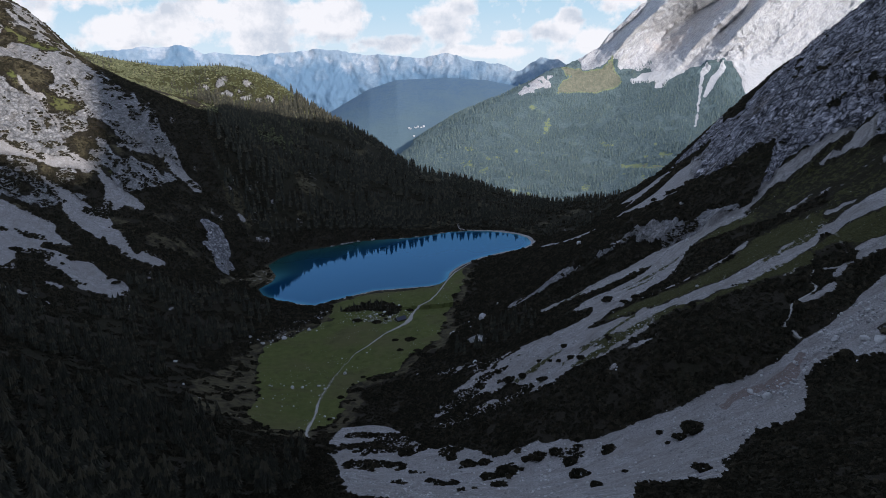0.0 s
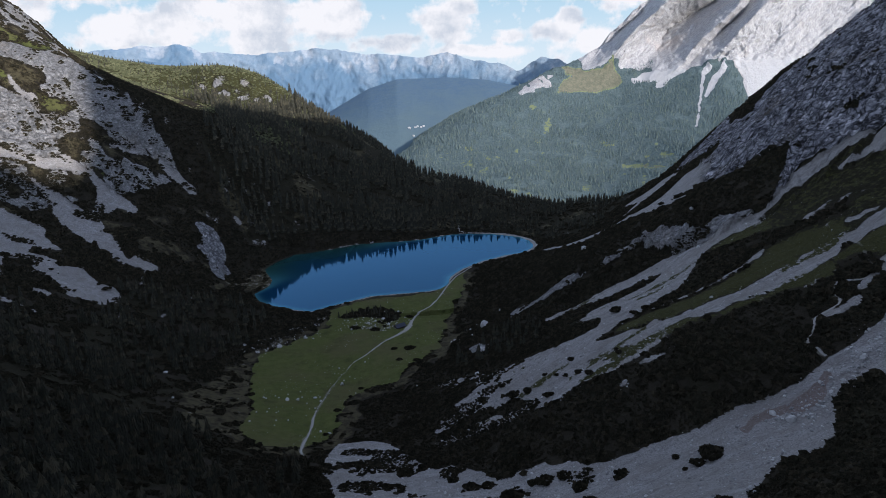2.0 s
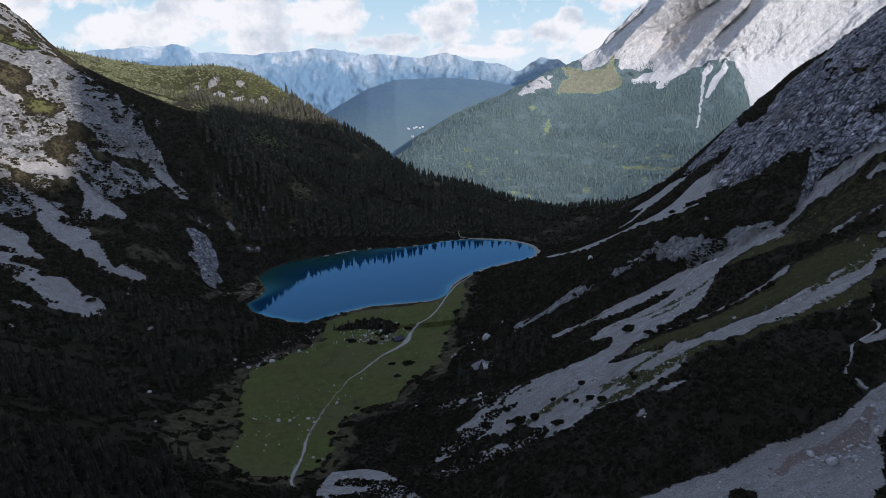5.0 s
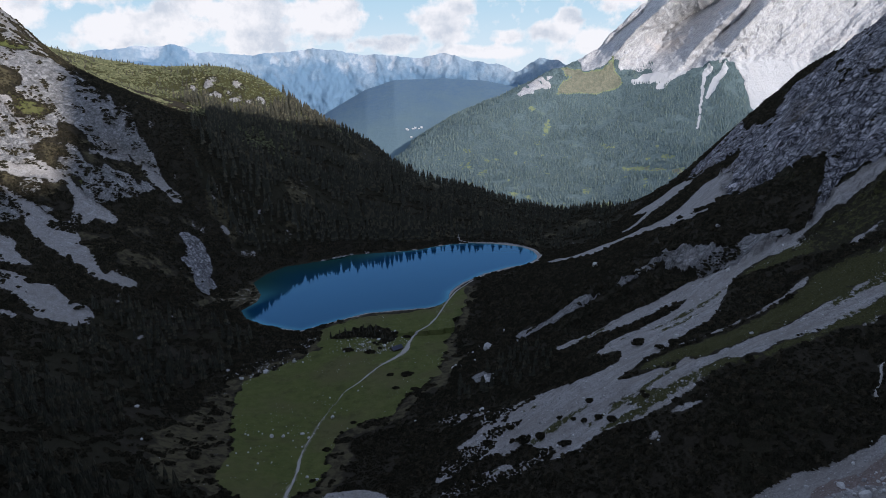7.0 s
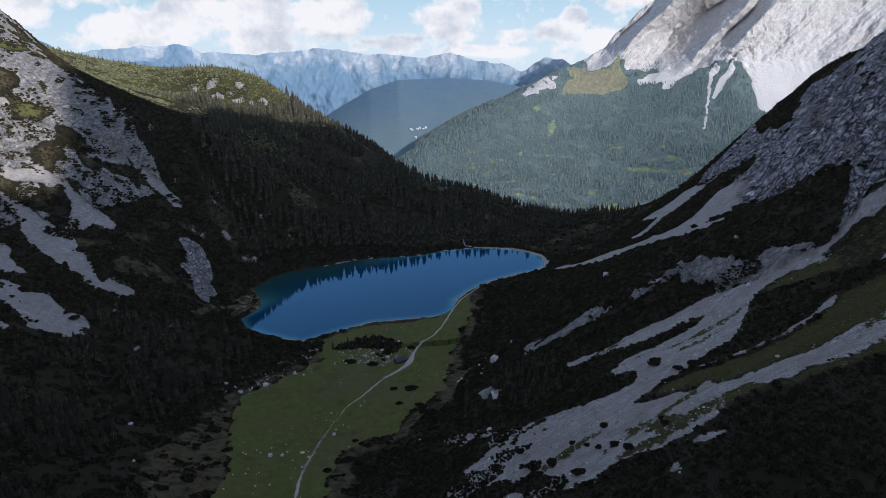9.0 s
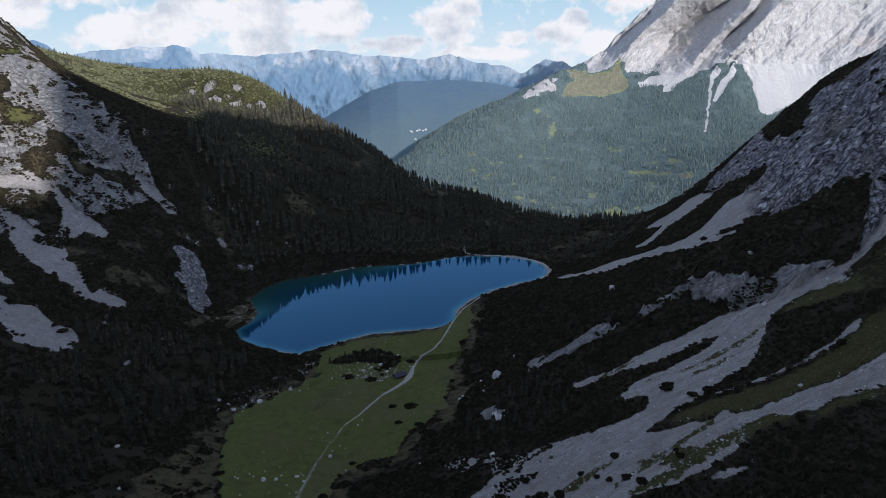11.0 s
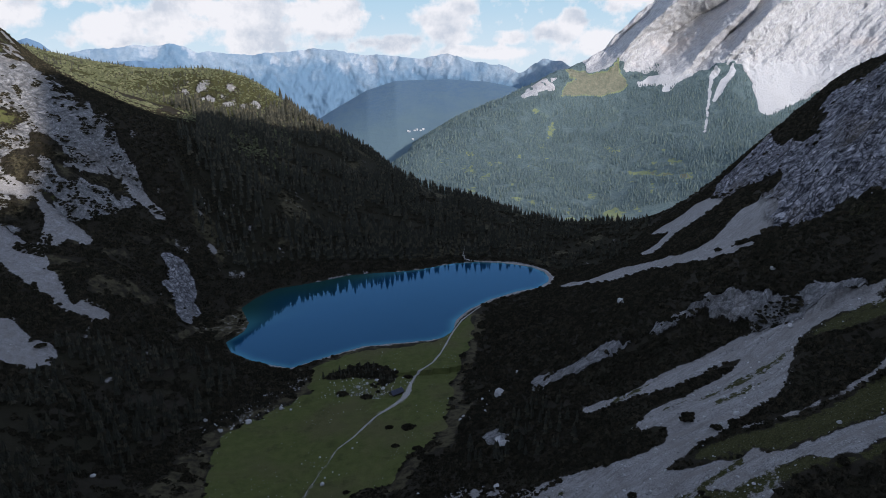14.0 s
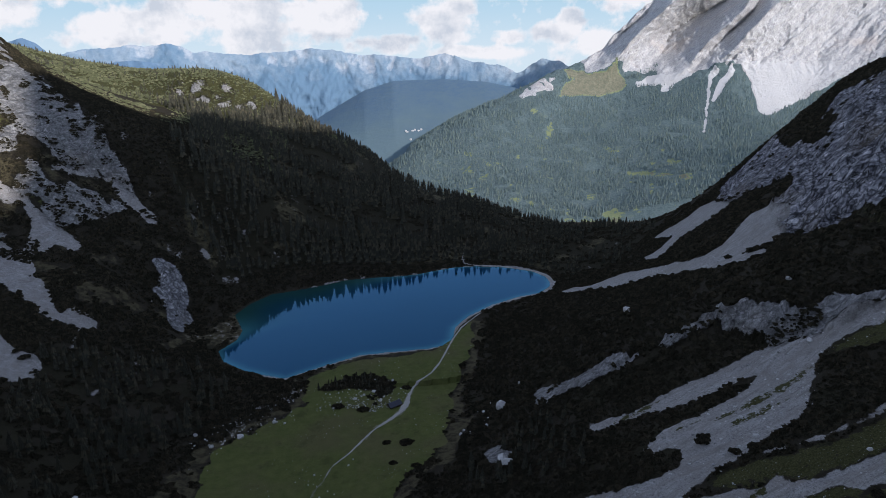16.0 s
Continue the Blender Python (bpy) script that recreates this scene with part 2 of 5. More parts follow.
def massif_material():
    m = material("limestone_massif")[0]
    rock, scree, grass, _ = masks(m, "cover")
    big, mid = tex(m, "noise", 0.004, 8, 0.6), tex(m, "noise", 0.02, 8, 0.65)
    ribs = tex(m, "noise", 0.045, 10, 0.76, (1.0, 1.0, 0.8), (0, 25, 0), 0.1)
    stone = ramp(m, ribs, (0.30, (0.33, 0.322, 0.32)), (0.45, (0.42, 0.411, 0.402)), (0.55, (0.47, 0.459, 0.448)), (0.72, (0.54, 0.526, 0.513)))
    grit = tex(m, "noise", 0.09, 8, 0.75, along=((-0.6, -0.2, -0.75), (1.6, 1.0, 1.0)))
    stone = mix(m, 1.0, stone, ramp(m, grit, (0.34, (0.74, 0.74, 0.75)), (0.5, (1.0, 1.0, 1.0)), (0.66, (1.14, 1.13, 1.12))), "MULTIPLY")
    stone = mix(m, ramp(m, big, (0.55, 0.0), (0.7, 0.55)), stone, (0.50, 0.42, 0.36))
    seams = calc(m, "ABSOLUTE", calc(m, "SUBTRACT", tex(m, "noise", 0.02, 9, 0.7, dist=1.2, along=((-0.5, -0.4, -0.75), (2.5, 1.0, 1.0))), 0.5), 0.0)
    stone = mix(m, ramp(m, seams, (0.006, 0.4), (0.03, 0.0)), stone, (0.24, 0.24, 0.26))
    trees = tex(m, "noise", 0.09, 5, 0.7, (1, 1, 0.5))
    # haze put into the forest colours, lifting them and turning them blue
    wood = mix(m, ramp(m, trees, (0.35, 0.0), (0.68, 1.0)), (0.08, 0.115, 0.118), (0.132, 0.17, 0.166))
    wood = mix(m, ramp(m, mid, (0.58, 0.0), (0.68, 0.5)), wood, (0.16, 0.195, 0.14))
    turf = mix(m, ramp(m, tex(m, "noise", 0.05, 7, 0.7), (0.35, 0.0), (0.65, 1.0)), (0.135, 0.137, 0.096), (0.215, 0.202, 0.142))
    turf = mix(m, ramp(m, grass, (0.75, 0.0), (0.85, 1.0)), mix(m, mid, (0.14, 0.175, 0.09), (0.25, 0.275, 0.14)), turf)
    ragged = calc(m, "MULTIPLY", calc(m, "SUBTRACT", tex(m, "noise", 0.045, 7, 0.65), 0.5), 0.9)

    def edge(mask):
        return ramp(m, calc(m, "ADD", mask, ragged), (0.46, 0.0), (0.54, 1.0))
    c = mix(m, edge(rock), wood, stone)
    glade = calc(m, "ADD", grass, calc(m, "MULTIPLY", calc(m, "SUBTRACT", tex(m, "noise", 0.03, 8, 0.75), 0.5), 2.8))
    c = mix(m, ramp(m, glade, (0.50, 0.0), (0.60, 1.0)), c, turf)
    c = mix(m, edge(scree), c, mix(m, mid, (0.44, 0.432, 0.422), (0.52, 0.51, 0.498)))
    bump(m, calc(m, "ADD", calc(m, "MULTIPLY", ribs, calc(m, "MULTIPLY", rock, 9.0)), calc(m, "MULTIPLY", trees, 5.0)), 0.9, 1.0)
    return finish(m, c, 0.95, 0.05)


def hazed_material(name, low, high, streak, amount, start=0.25, full=0.95):
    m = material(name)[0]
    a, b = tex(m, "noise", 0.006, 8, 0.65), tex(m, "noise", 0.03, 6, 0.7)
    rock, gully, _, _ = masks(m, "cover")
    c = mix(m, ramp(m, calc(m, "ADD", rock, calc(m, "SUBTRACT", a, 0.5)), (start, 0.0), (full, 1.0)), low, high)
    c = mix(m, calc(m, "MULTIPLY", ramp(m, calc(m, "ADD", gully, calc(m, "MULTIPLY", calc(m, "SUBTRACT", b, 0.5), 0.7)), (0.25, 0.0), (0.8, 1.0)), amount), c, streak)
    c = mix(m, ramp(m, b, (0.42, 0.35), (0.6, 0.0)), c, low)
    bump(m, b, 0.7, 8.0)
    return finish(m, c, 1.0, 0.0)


def sky_material():
    m = material("cloudy_sky")[0]
    n, l = m.node_tree.nodes, m.node_tree.links
    cloud, grey, height, fade = masks(m, "cover")
    air = mix(m, height, (0.66, 0.80, 0.88), (0.46, 0.68, 0.82))
    soft = tex(m, "noise", 0.011, 12, 0.68)
    body = ramp(m, calc(m, "ADD", cloud, calc(m, "MULTIPLY", calc(m, "SUBTRACT", soft, 0.5), 1.1)), (0.24, 0.0), (0.62, 1.0))
    white = mix(m, ramp(m, calc(m, "ADD", grey, calc(m, "MULTIPLY", calc(m, "SUBTRACT", tex(m, "noise", 0.006, 12, 0.7), 0.5), 2.6)), (0.1, 0.0), (0.95, 1.0)), (0.90, 0.91, 0.925), (0.60, 0.66, 0.73))
    e = n.new("ShaderNodeEmission")
    l.new(mix(m, body, air, white), e.inputs["Color"])
    e.inputs["Strength"].default_value = 0.49
    t, x = n.new("ShaderNodeBsdfTransparent"), n.new("ShaderNodeMixShader")
    l.new(fade, x.inputs[0])
    l.new(t.outputs[0], x.inputs[1])
    l.new(e.outputs[0], x.inputs[2])
    l.new(x.outputs[0], n["Material Output"].inputs["Surface"])
    return m


M_GROUND, M_BARK, M_BOULDER, M_WATER, M_MASSIF, M_SKY = (f() for f in (
    ground_material, bark_material, boulder_material, water_material, massif_material, sky_material))
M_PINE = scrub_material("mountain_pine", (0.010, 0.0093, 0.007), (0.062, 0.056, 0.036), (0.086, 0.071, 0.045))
M_SPRUCE = scrub_material("spruce_needles", (0.025, 0.026, 0.021), (0.112, 0.110, 0.081), (0.145, 0.128, 0.086))
# far spruces carry painted haze: lighter and bluer than M_SPRUCE
M_FARWOOD = scrub_material("hazed_far_spruce", (0.094, 0.136, 0.142), (0.152, 0.196, 0.192), (0.20, 0.235, 0.18))
# brightness of the sunlit knoll and some haze blue put into this scrub colour
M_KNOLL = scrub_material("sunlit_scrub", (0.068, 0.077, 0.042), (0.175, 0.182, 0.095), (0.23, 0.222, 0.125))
M_PLASTER = finish(*(lambda m: (m, mix(m, tex(m, "noise", 0.3), (0.5, 0.5, 0.49), (0.62, 0.61, 0.6))))(material("white_plaster")[0]))
M_ROOF = finish(*(lambda m: (m, mix(m, tex(m, "noise", 0.3), (0.45, 0.44, 0.43), (0.62, 0.61, 0.6))))(material("pale_roof")[0]))
M_TIMBER = finish(*(lambda m: (m, mix(m, tex(m, "noise", 1.2, 5, 0.6, (1, 1, 6)), (0.06, 0.052, 0.046), (0.13, 0.115, 0.10))))(material("weathered_timber")[0]))
M_SHINGLE = finish(*(lambda m: (m, mix(m, tex(m, "noise", 0.9, 6, 0.7), (0.035, 0.038, 0.055), (0.07, 0.073, 0.10))))(material("grey_shingles")[0]), 0.7, 0.3)
M_PATH = finish(*(lambda m: (m, mix(m, tex(m, "noise", 1.1, 6, 0.7), (0.23, 0.215, 0.19), (0.46, 0.44, 0.40))))(material("path_gravel")[0]))
# distance haze is painted into these base colours, bluer and paler than the land
M_RANGE = hazed_material("far_range", (0.115, 0.188, 0.262), (0.235, 0.295, 0.345), (0.40, 0.42, 0.44), 0.6, 0.7, 1.0)
M_HILL = hazed_material("far_wooded_hill", (0.115, 0.165, 0.185), (0.085, 0.135, 0.195), (0.13, 0.175, 0.21), 0.12)
M_PEAK = hazed_material("far_dark_peak", (0.08, 0.14, 0.22), (0.12, 0.19, 0.27), (0.2, 0.27, 0.34), 0.4)


# ---------------------------------------------------------------- numbers: noise, surfaces, areas
def hashed(ix, iy, seed):
    h = (ix.astype(np.int64) * 374761393 + iy.astype(np.int64) * 668265263 + seed * 974634777) & 0xFFFFFFFF
    h = ((h ^ (h >> 13)) * 1274126177) & 0xFFFFFFFF
    return ((h ^ (h >> 16)) & 0xFFFFFF) / float(0xFFFFFF)


def value_noise(x, y, seed):
    ix, iy = np.floor(x), np.floor(y)
    fx, fy = x - ix, y - iy
    fx, fy = fx * fx * (3 - 2 * fx), fy * fy * (3 - 2 * fy)
    a, b = hashed(ix, iy, seed), hashed(ix + 1, iy, seed)
    c, d = hashed(ix, iy + 1, seed), hashed(ix + 1, iy + 1, seed)
    return (a + (b - a) * fx) * (1 - fy) + (c + (d - c) * fx) * fy


def fbm(x, y, seed, octaves=4, gain=0.5):
    out, amp, total = 0, 1.0, 0
    for k in range(octaves):
        out = out + amp * value_noise(x * 2 ** k + 17 * k, y * 2 ** k - 31 * k, seed + k)
        total, amp = total + amp, amp * gain
    return out / total


def ridged(x, y, seed, octaves=4):
    out, amp, total = 0, 1.0, 0
    for k in range(octaves):
        out = out + amp * (1 - np.abs(2 * value_noise(x * 2 ** k + 9 * k, y * 2 ** k + 5 * k, seed + k) - 1))
        total, amp = total + amp, amp * 0.5
    return out / total


def smooth(a, b, v):
    t = np.clip((v - a) / (b - a), 0, 1)
    return t * t * (3 - 2 * t)


def plate(spots, slack):
    """A smooth surface through spot heights."""
    c = np.array(spots, float)
    p, n = c[:, :2] / 500, len(c)

    def kernel(r2):
        return np.where(r2 > 0, r2 * np.log(np.maximum(r2, 1e-9)), 0)
    a = np.zeros((n + 3, n + 3))
    a[:n, :n] = kernel(((p[:, None] - p[None]) ** 2).sum(-1)) + slack * np.eye(n)
    a[:n, n:] = np.c_[np.ones(n), p]
    a[n:, :n] = a[:n, n:].T
    w = np.linalg.solve(a, np.r_[c[:, 2], 0, 0, 0])

    def surface(x, y):
        x, y = np.asarray(x, float) / 500, np.asarray(y, float) / 500
        out = w[-3] + w[-2] * x + w[-1] * y
        for (px, py), k in zip(p, w):
            out = out + k * kernel((x - px) ** 2 + (y - py) ** 2)
        return out
    return surface


def inside(poly, x, y):
    hit = np.zeros(np.shape(x), bool)
    for (x0, y0), (x1, y1) in zip(poly, poly[1:] + poly[:1]):
        if y0 != y1:
            hit ^= ((y0 > y) != (y1 > y)) & (x < (x1 - x0) * (y - y0) / (y1 - y0) + x0)
    return hit


def distance(line, x, y):
    best = np.full(np.shape(x), 1e9)
    for (x0, y0), (x1, y1) in zip(line, line[1:]):
        dx, dy = x1 - x0, y1 - y0
        t = np.clip(((x - x0) * dx + (y - y0) * dy) / (dx * dx + dy * dy + 1e-9), 0, 1)
        best = np.minimum(best, np.hypot(x - x0 - t * dx, y - y0 - t * dy))
    return best


# spot heights of the basin, metres over the lake
FLOOR = [(-110, 390, 10), (-45, 450, 8), (-33, 520, 4), (-80, 330, 18), (-47, 297, 27), (-28, 285, 31), (-170, 475, 8),
         (-176, 419, 17), (-192, 411, 26), (-70, 543, 3), (28, 242, 50), (70, 236, 65), (-117, 196, 92), (-10, 190, 78),
         (-60, 100, 135), (60, 120, 130), (-150, 300, 52), (-240, 300, 95), (-220, 180, 135), (37, 521, 7), (35, 560, 4),
         (60, 680, 4), (-100, 590, 2), (-200, 560, 10), (-215, 640, 2)]
SLOPE_EAST = [(0, 332, 27), (14, 333, 37), (25, 426, 28), (56, 503, 25), (77, 491, 40), (90, 485, 62), (123, 538, 69),
              (80, 370, 74), (104, 368, 85), (46, 315, 54), (61, 297, 66), (84, 287, 81), (102, 223, 84), (126, 277, 104),
              (134, 226, 98), (153, 256, 113), (187, 278, 131), (230, 240, 150), (137, 387, 96), (153, 412, 105), (152, 432, 110),
              (167, 428, 130), (177, 404, 127), (190, 367, 134), (161, 358, 120), (149, 317, 115), (126, 306, 106)]
CREST_EAST = [(229, 467, 162), (225, 481, 147), (250, 492, 184), (264, 422, 198), (296, 451, 230), (330, 560, 232),
              (370, 660, 232), (454, 851, 216), (430, 863, 186), (367, 773, 162), (353, 847, 127), (305, 822, 86),
              (236, 768, 54), (222, 764, 38), (228, 965, 12), (330, 950, 45), (420, 980, 72), (520, 900, 210),
              (420, 560, 312), (465, 790, 234), (360, 440, 290), (300, 330, 215), (150, 640, 45), (200, 900, 8)]
SLOPE_WEST = [(-335, 790, 105), (-319, 784, 92), (-368, 822, 180), (-390, 757, 150), (-384, 780, 131), (-443, 828, 208),
              (-440, 785, 186), (-484, 770, 214), (-544, 886, 278), (-448, 733, 155), (-460, 680, 146), (-412, 668, 112),
              (-361, 667, 82), (-334, 684, 79), (-378, 599, 76), (-387, 545, 80), (-323, 538, 58), (-310, 532, 48),
              (-284, 522, 37), (-289, 460, 49), (-470, 560, 118), (-560, 720, 235), (-480, 420, 150), (-350, 380, 105),
              (-640, 930, 350), (-577, 965, 301), (-562, 975, 276), (-547, 985, 251), (-534, 985, 232), (-484, 955, 222), (-402, 900, 197)]
NORTH = [(-228, 761, 18), (-257, 775, 44), (-268, 722, 44), (-288, 649, 57), (-250, 690, 6), (-115, 810, 10), (-35, 885, 5),
         (-96, 944, 20), (-197, 946, 62), (-228, 873, 62), (-94, 1392, 14), (-167, 1427, 66), (-258, 1400, 120), (-347, 1400, 182), (-403, 1400, 213), (-296, 1276, 134),
         (-368, 1348, 163), (-420, 1336, 178), (-501, 1359, 216), (-531, 1341, 196), (-654, 1425, 236), (87, 1219, -14),
         (192, 1206, -45), (15, 870, 2), (114, 775, 1), (80, 1000, -2), (-20, 1120, 8)]
OUTER = [(-430, 1050, 170), (-525, 1430, 230), (-250, 1550, 40), (0, 1500, -90), (200, 1450, -150), (-700, 1100, 300),
         (-900, 1500, 285), (500, 1300, -100), (800, 1300, 100), (-900, 700, 420), (-800, 300, 350), (600, 200, 420)]
basin = plate(FLOOR + SLOPE_EAST + CREST_EAST + SLOPE_WEST + NORTH + OUTER, 0.004)

# the plan: shores, meadow, paths, screes, rock
LAKE = [(-199, 628), (-189, 609), (-168, 593), (-147, 583), (-130, 577), (-114, 589), (-91, 605), (-74, 616), (-45, 621),
        (-16, 626), (-5, 631), (4, 644), (7, 669), (21, 695), (46, 723), (77, 745), (100, 755), (113, 772), (116, 786), (114, 805),
        (104, 822), (86, 837), (63, 843), (36, 847), (12, 844), (-12, 833), (-32, 821), (-57, 815), (-83, 812), (-115, 805),
        (-143, 786), (-166, 774), (-188, 764), (-204, 735), (-210, 709), (-191, 671), (-190, 650)]
MEADOW = [(-114, 568), (-78, 603), (-9, 622), (9, 660), (24, 680), (16, 604), (7, 566), (-1, 545), (-2, 501), (-12, 454),
          (-27, 437), (-37, 413), (-56, 414), (-68, 399), (-72, 380), (-68, 348), (-74, 327), (-108, 314), (-117, 325),
          (-128, 369), (-141, 418), (-151, 455), (-149, 472), (-140, 495), (-120, 512), (-103, 530)]
PATH_SOUTH = [(100, 752), (77, 741), (48, 719), (35, 705), (13, 668), (3, 639), (-2, 618), (-7, 597), (-14, 578), (-23, 566), (-28, 561), (-31, 544), (-32, 531), (-35, 520), (-41, 510), (-53, 494), (-60, 479), (-66, 467), (-72, 460), (-75, 452), (-76, 443), (-79, 437), (-82, 424), (-84, 416), (-85, 401), (-87, 387), (-87, 372), (-85, 357), (-84, 341), (-84, 329), (-83, 318), (-79, 309)]
PATH_EAST = [(204, 315), (201, 304), (199, 295), (195, 282), (189, 279), (184, 282), (180, 286), (175, 277), (175, 271), (167, 269), (161, 268),
    (159, 262), (155, 259), (152, 257), (154, 251), (154, 245)]
PATH_NORTH = [(100, 752), (116, 765), (122, 785), (118, 806), (106, 825), (63, 847), (36, 850), (22, 858), (24, 891), (32, 929)]
# screes
SCREE_SADDLE = [(264, 688), (295, 800), (291, 824), (275, 817), (254, 826), (240, 821), (241, 767), (228, 760), (211, 769), (201, 706), (213, 711),
    (228, 723), (240, 728), (250, 706), (260, 693)]
SCREE_GREY = [(225, 533), (228, 566), (224, 580), (213, 574), (203, 562), (192, 554), (183, 560), (180, 587), (171, 546), (177, 532), (185, 515),
    (192, 509), (200, 504), (206, 502), (212, 512), (212, 525), (219, 521)]
SCREE_SHORE = [(193, 499), (181, 518), (176, 539), (180, 587), (182, 636), (185, 689), (184, 740), (168, 743), (151, 734), (133, 749), (117, 740),
    (123, 727), (143, 713), (154, 674), (161, 637), (166, 616), (163, 570), (165, 544), (170, 520), (177, 501), (191, 489)]
SCREE_FAN_UPPER = [(198, 376), (186, 382), (178, 387), (168, 393), (159, 398), (150, 406), (141, 409), (132, 409), (124, 409), (116, 410),
    (108, 410), (99, 408), (88, 408), (77, 413), (69, 419), (70, 408), (80, 403), (88, 401), (97, 397), (110, 392), (121, 393), (132, 394),
    (138, 392), (139, 387), (157, 384), (173, 382), (195, 370)]
SCREE_FAN = [(141, 410), (138, 390), (130, 384), (123, 382), (114, 380), (107, 378), (100, 379), (91, 377), (82, 368), (83, 362), (90, 362),
    (93, 357), (91, 352), (86, 347), (81, 348), (73, 350), (63, 355), (52, 360), (40, 365), (34, 361), (73, 326), (92, 335), (113, 340), (126, 345),
    (136, 349), (144, 359), (150, 369), (158, 378), (163, 382), (173, 382)]
SCREE_LOWER = [(232, 313), (217, 314), (208, 317), (195, 318), (182, 318), (167, 316), (153, 317), (138, 315), (123, 313), (110, 317), (96, 321),
    (81, 332), (71, 344), (59, 352), (39, 361), (26, 372), (4, 394), (-8, 393), (4, 377), (15, 382), (20, 364), (14, 356), (3, 353), (23, 335),
    (36, 327), (51, 302), (58, 299), (65, 301), (74, 299), (84, 296), (92, 295), (103, 295), (124, 306), (135, 307), (148, 304), (162, 305),
    (170, 305), (183, 304), (199, 310), (227, 305)]
SCREE_TATTERS = [(52, 307), (43, 312), (36, 311), (25, 317), (14, 318), (3, 320), (-7, 309), (-1, 307), (12, 307), (24, 307), (35, 305), (42, 305),
    (50, 299)]
SCREE_TATTERS_UPPER = [(37, 325), (27, 337), (17, 342), (8, 347), (-4, 342), (-9, 326), (-1, 325), (10, 332), (19, 329), (29, 324)]
SCREE_PATCH = [(214, 285), (201, 285), (191, 281), (186, 279), (183, 273), (187, 273), (194, 279), (201, 279), (210, 278)]
SCREE_PATCH_LOWER = [(182, 271), (174, 270), (164, 269), (163, 265), (173, 265), (181, 267)]
SCREE_GULLY = [(212, 267), (190, 258), (178, 252), (169, 248), (161, 245), (153, 243), (147, 241), (141, 240), (134, 240), (125, 240), (119, 241),
    (114, 240), (105, 240), (92, 242), (83, 243), (71, 244), (62, 246), (56, 252), (44, 258), (34, 260), (28, 256), (47, 219), (68, 187), (85, 162),
    (98, 187), (106, 194), (111, 199), (118, 200), (128, 201), (135, 205), (140, 213), (145, 223), (149, 227), (154, 229), (160, 225), (175, 212)]
SCREE_FOOT = [(44, 258), (34, 260), (28, 256), (23, 261), (16, 268), (8, 276), (2, 283), (-7, 282), (-16, 296), (-25, 312), (-34, 328), (-49, 336),
    (-65, 331), (-68, 315), (-64, 288), (-53, 253), (-38, 198), (1, 168), (51, 141), (71, 195), (49, 231)]
RUNNEL = [(113, 335), (121, 333), (132, 329), (146, 329), (160, 333), (174, 340)]
SCREE_WEST = [(-462, 606), (-436, 611), (-420, 610), (-400, 610), (-384, 606), (-384, 595), (-354, 573), (-364, 567), (-377, 564), (-369, 553),
    (-348, 551), (-343, 542), (-327, 548), (-314, 542), (-304, 535), (-298, 542), (-284, 531), (-282, 518), (-288, 506), (-304, 502), (-312, 501),
    (-331, 515), (-349, 524), (-360, 535), (-374, 531), (-377, 525), (-358, 495), (-362, 456)]
SCREE_WEST_LOW = [(-334, 433), (-319, 427), (-304, 427), (-296, 444), (-311, 450), (-327, 450), (-346, 451)]
SCREE_WEST_SLIP = [(-333, 485), (-329, 493), (-317, 491), (-317, 476)]
SCREE_MID = [(-435, 667), (-421, 658), (-408, 647), (-397, 636), (-383, 624), (-364, 612), (-346, 602), (-328, 592), (-312, 583), (-298, 582),
    (-288, 585), (-276, 590), (-279, 597), (-293, 602), (-301, 603), (-304, 590), (-315, 601), (-329, 618), (-345, 633), (-356, 647), (-365, 661),
    (-373, 659), (-387, 658), (-403, 664), (-417, 666), (-426, 669)]
SCREE_BRIGHT = [(-492, 680), (-475, 687), (-464, 695), (-447, 696), (-432, 705), (-429, 716), (-418, 718), (-400, 710), (-384, 708), (-370, 701),
    (-361, 699), (-345, 697), (-334, 685), (-337, 676), (-350, 680), (-356, 671), (-358, 659), (-368, 660), (-375, 674), (-375, 684), (-383, 696),
    (-392, 704), (-404, 699), (-418, 692), (-431, 685), (-441, 683), (-454, 676), (-465, 668), (-480, 657)]
SCREE_SLIVER = [(-393, 766), (-378, 785), (-356, 790), (-363, 781), (-377, 774), (-385, 752)]
SCREE_TAIL = [(-352, 792), (-337, 796), (-326, 789), (-310, 784), (-302, 780), (-310, 770), (-326, 776), (-340, 779)]
SCREE_GULLY_WEST = [(-505, 775), (-496, 768), (-480, 764), (-471, 769), (-463, 756), (-453, 753), (-441, 738), (-432, 731), (-436, 728), (-444, 736),
    (-455, 748), (-466, 751), (-472, 759), (-481, 757), (-499, 763)]
SCREE_SPOT = [(-266, 779), (-259, 783), (-251, 773), (-255, 768)]
SCREE_MID_EAST = [(158, 314), (142, 313), (135, 313), (127, 313), (120, 314), (112, 317), (102, 322), (93, 324), (81, 326), (72, 323), (96, 302), (104, 303), (114, 301), (122, 300), (129, 300), (136, 299), (149, 300)]
SCREE_MID_UPPER = [(202, 320), (189, 318), (172, 314), (157, 312), (143, 312), (129, 311), (114, 314), (92, 320), (79, 319), (87, 305), (100, 308), (109, 303), (119, 300), (131, 300), (147, 301), (163, 298), (177, 299), (190, 301)]
SCREE_SHRED = [(92, 292), (100, 290), (111, 286), (110, 285), (101, 287), (93, 289)]
SCREE_SHRED_LOWER = [(73, 285), (81, 284), (87, 285), (87, 282), (82, 281)]
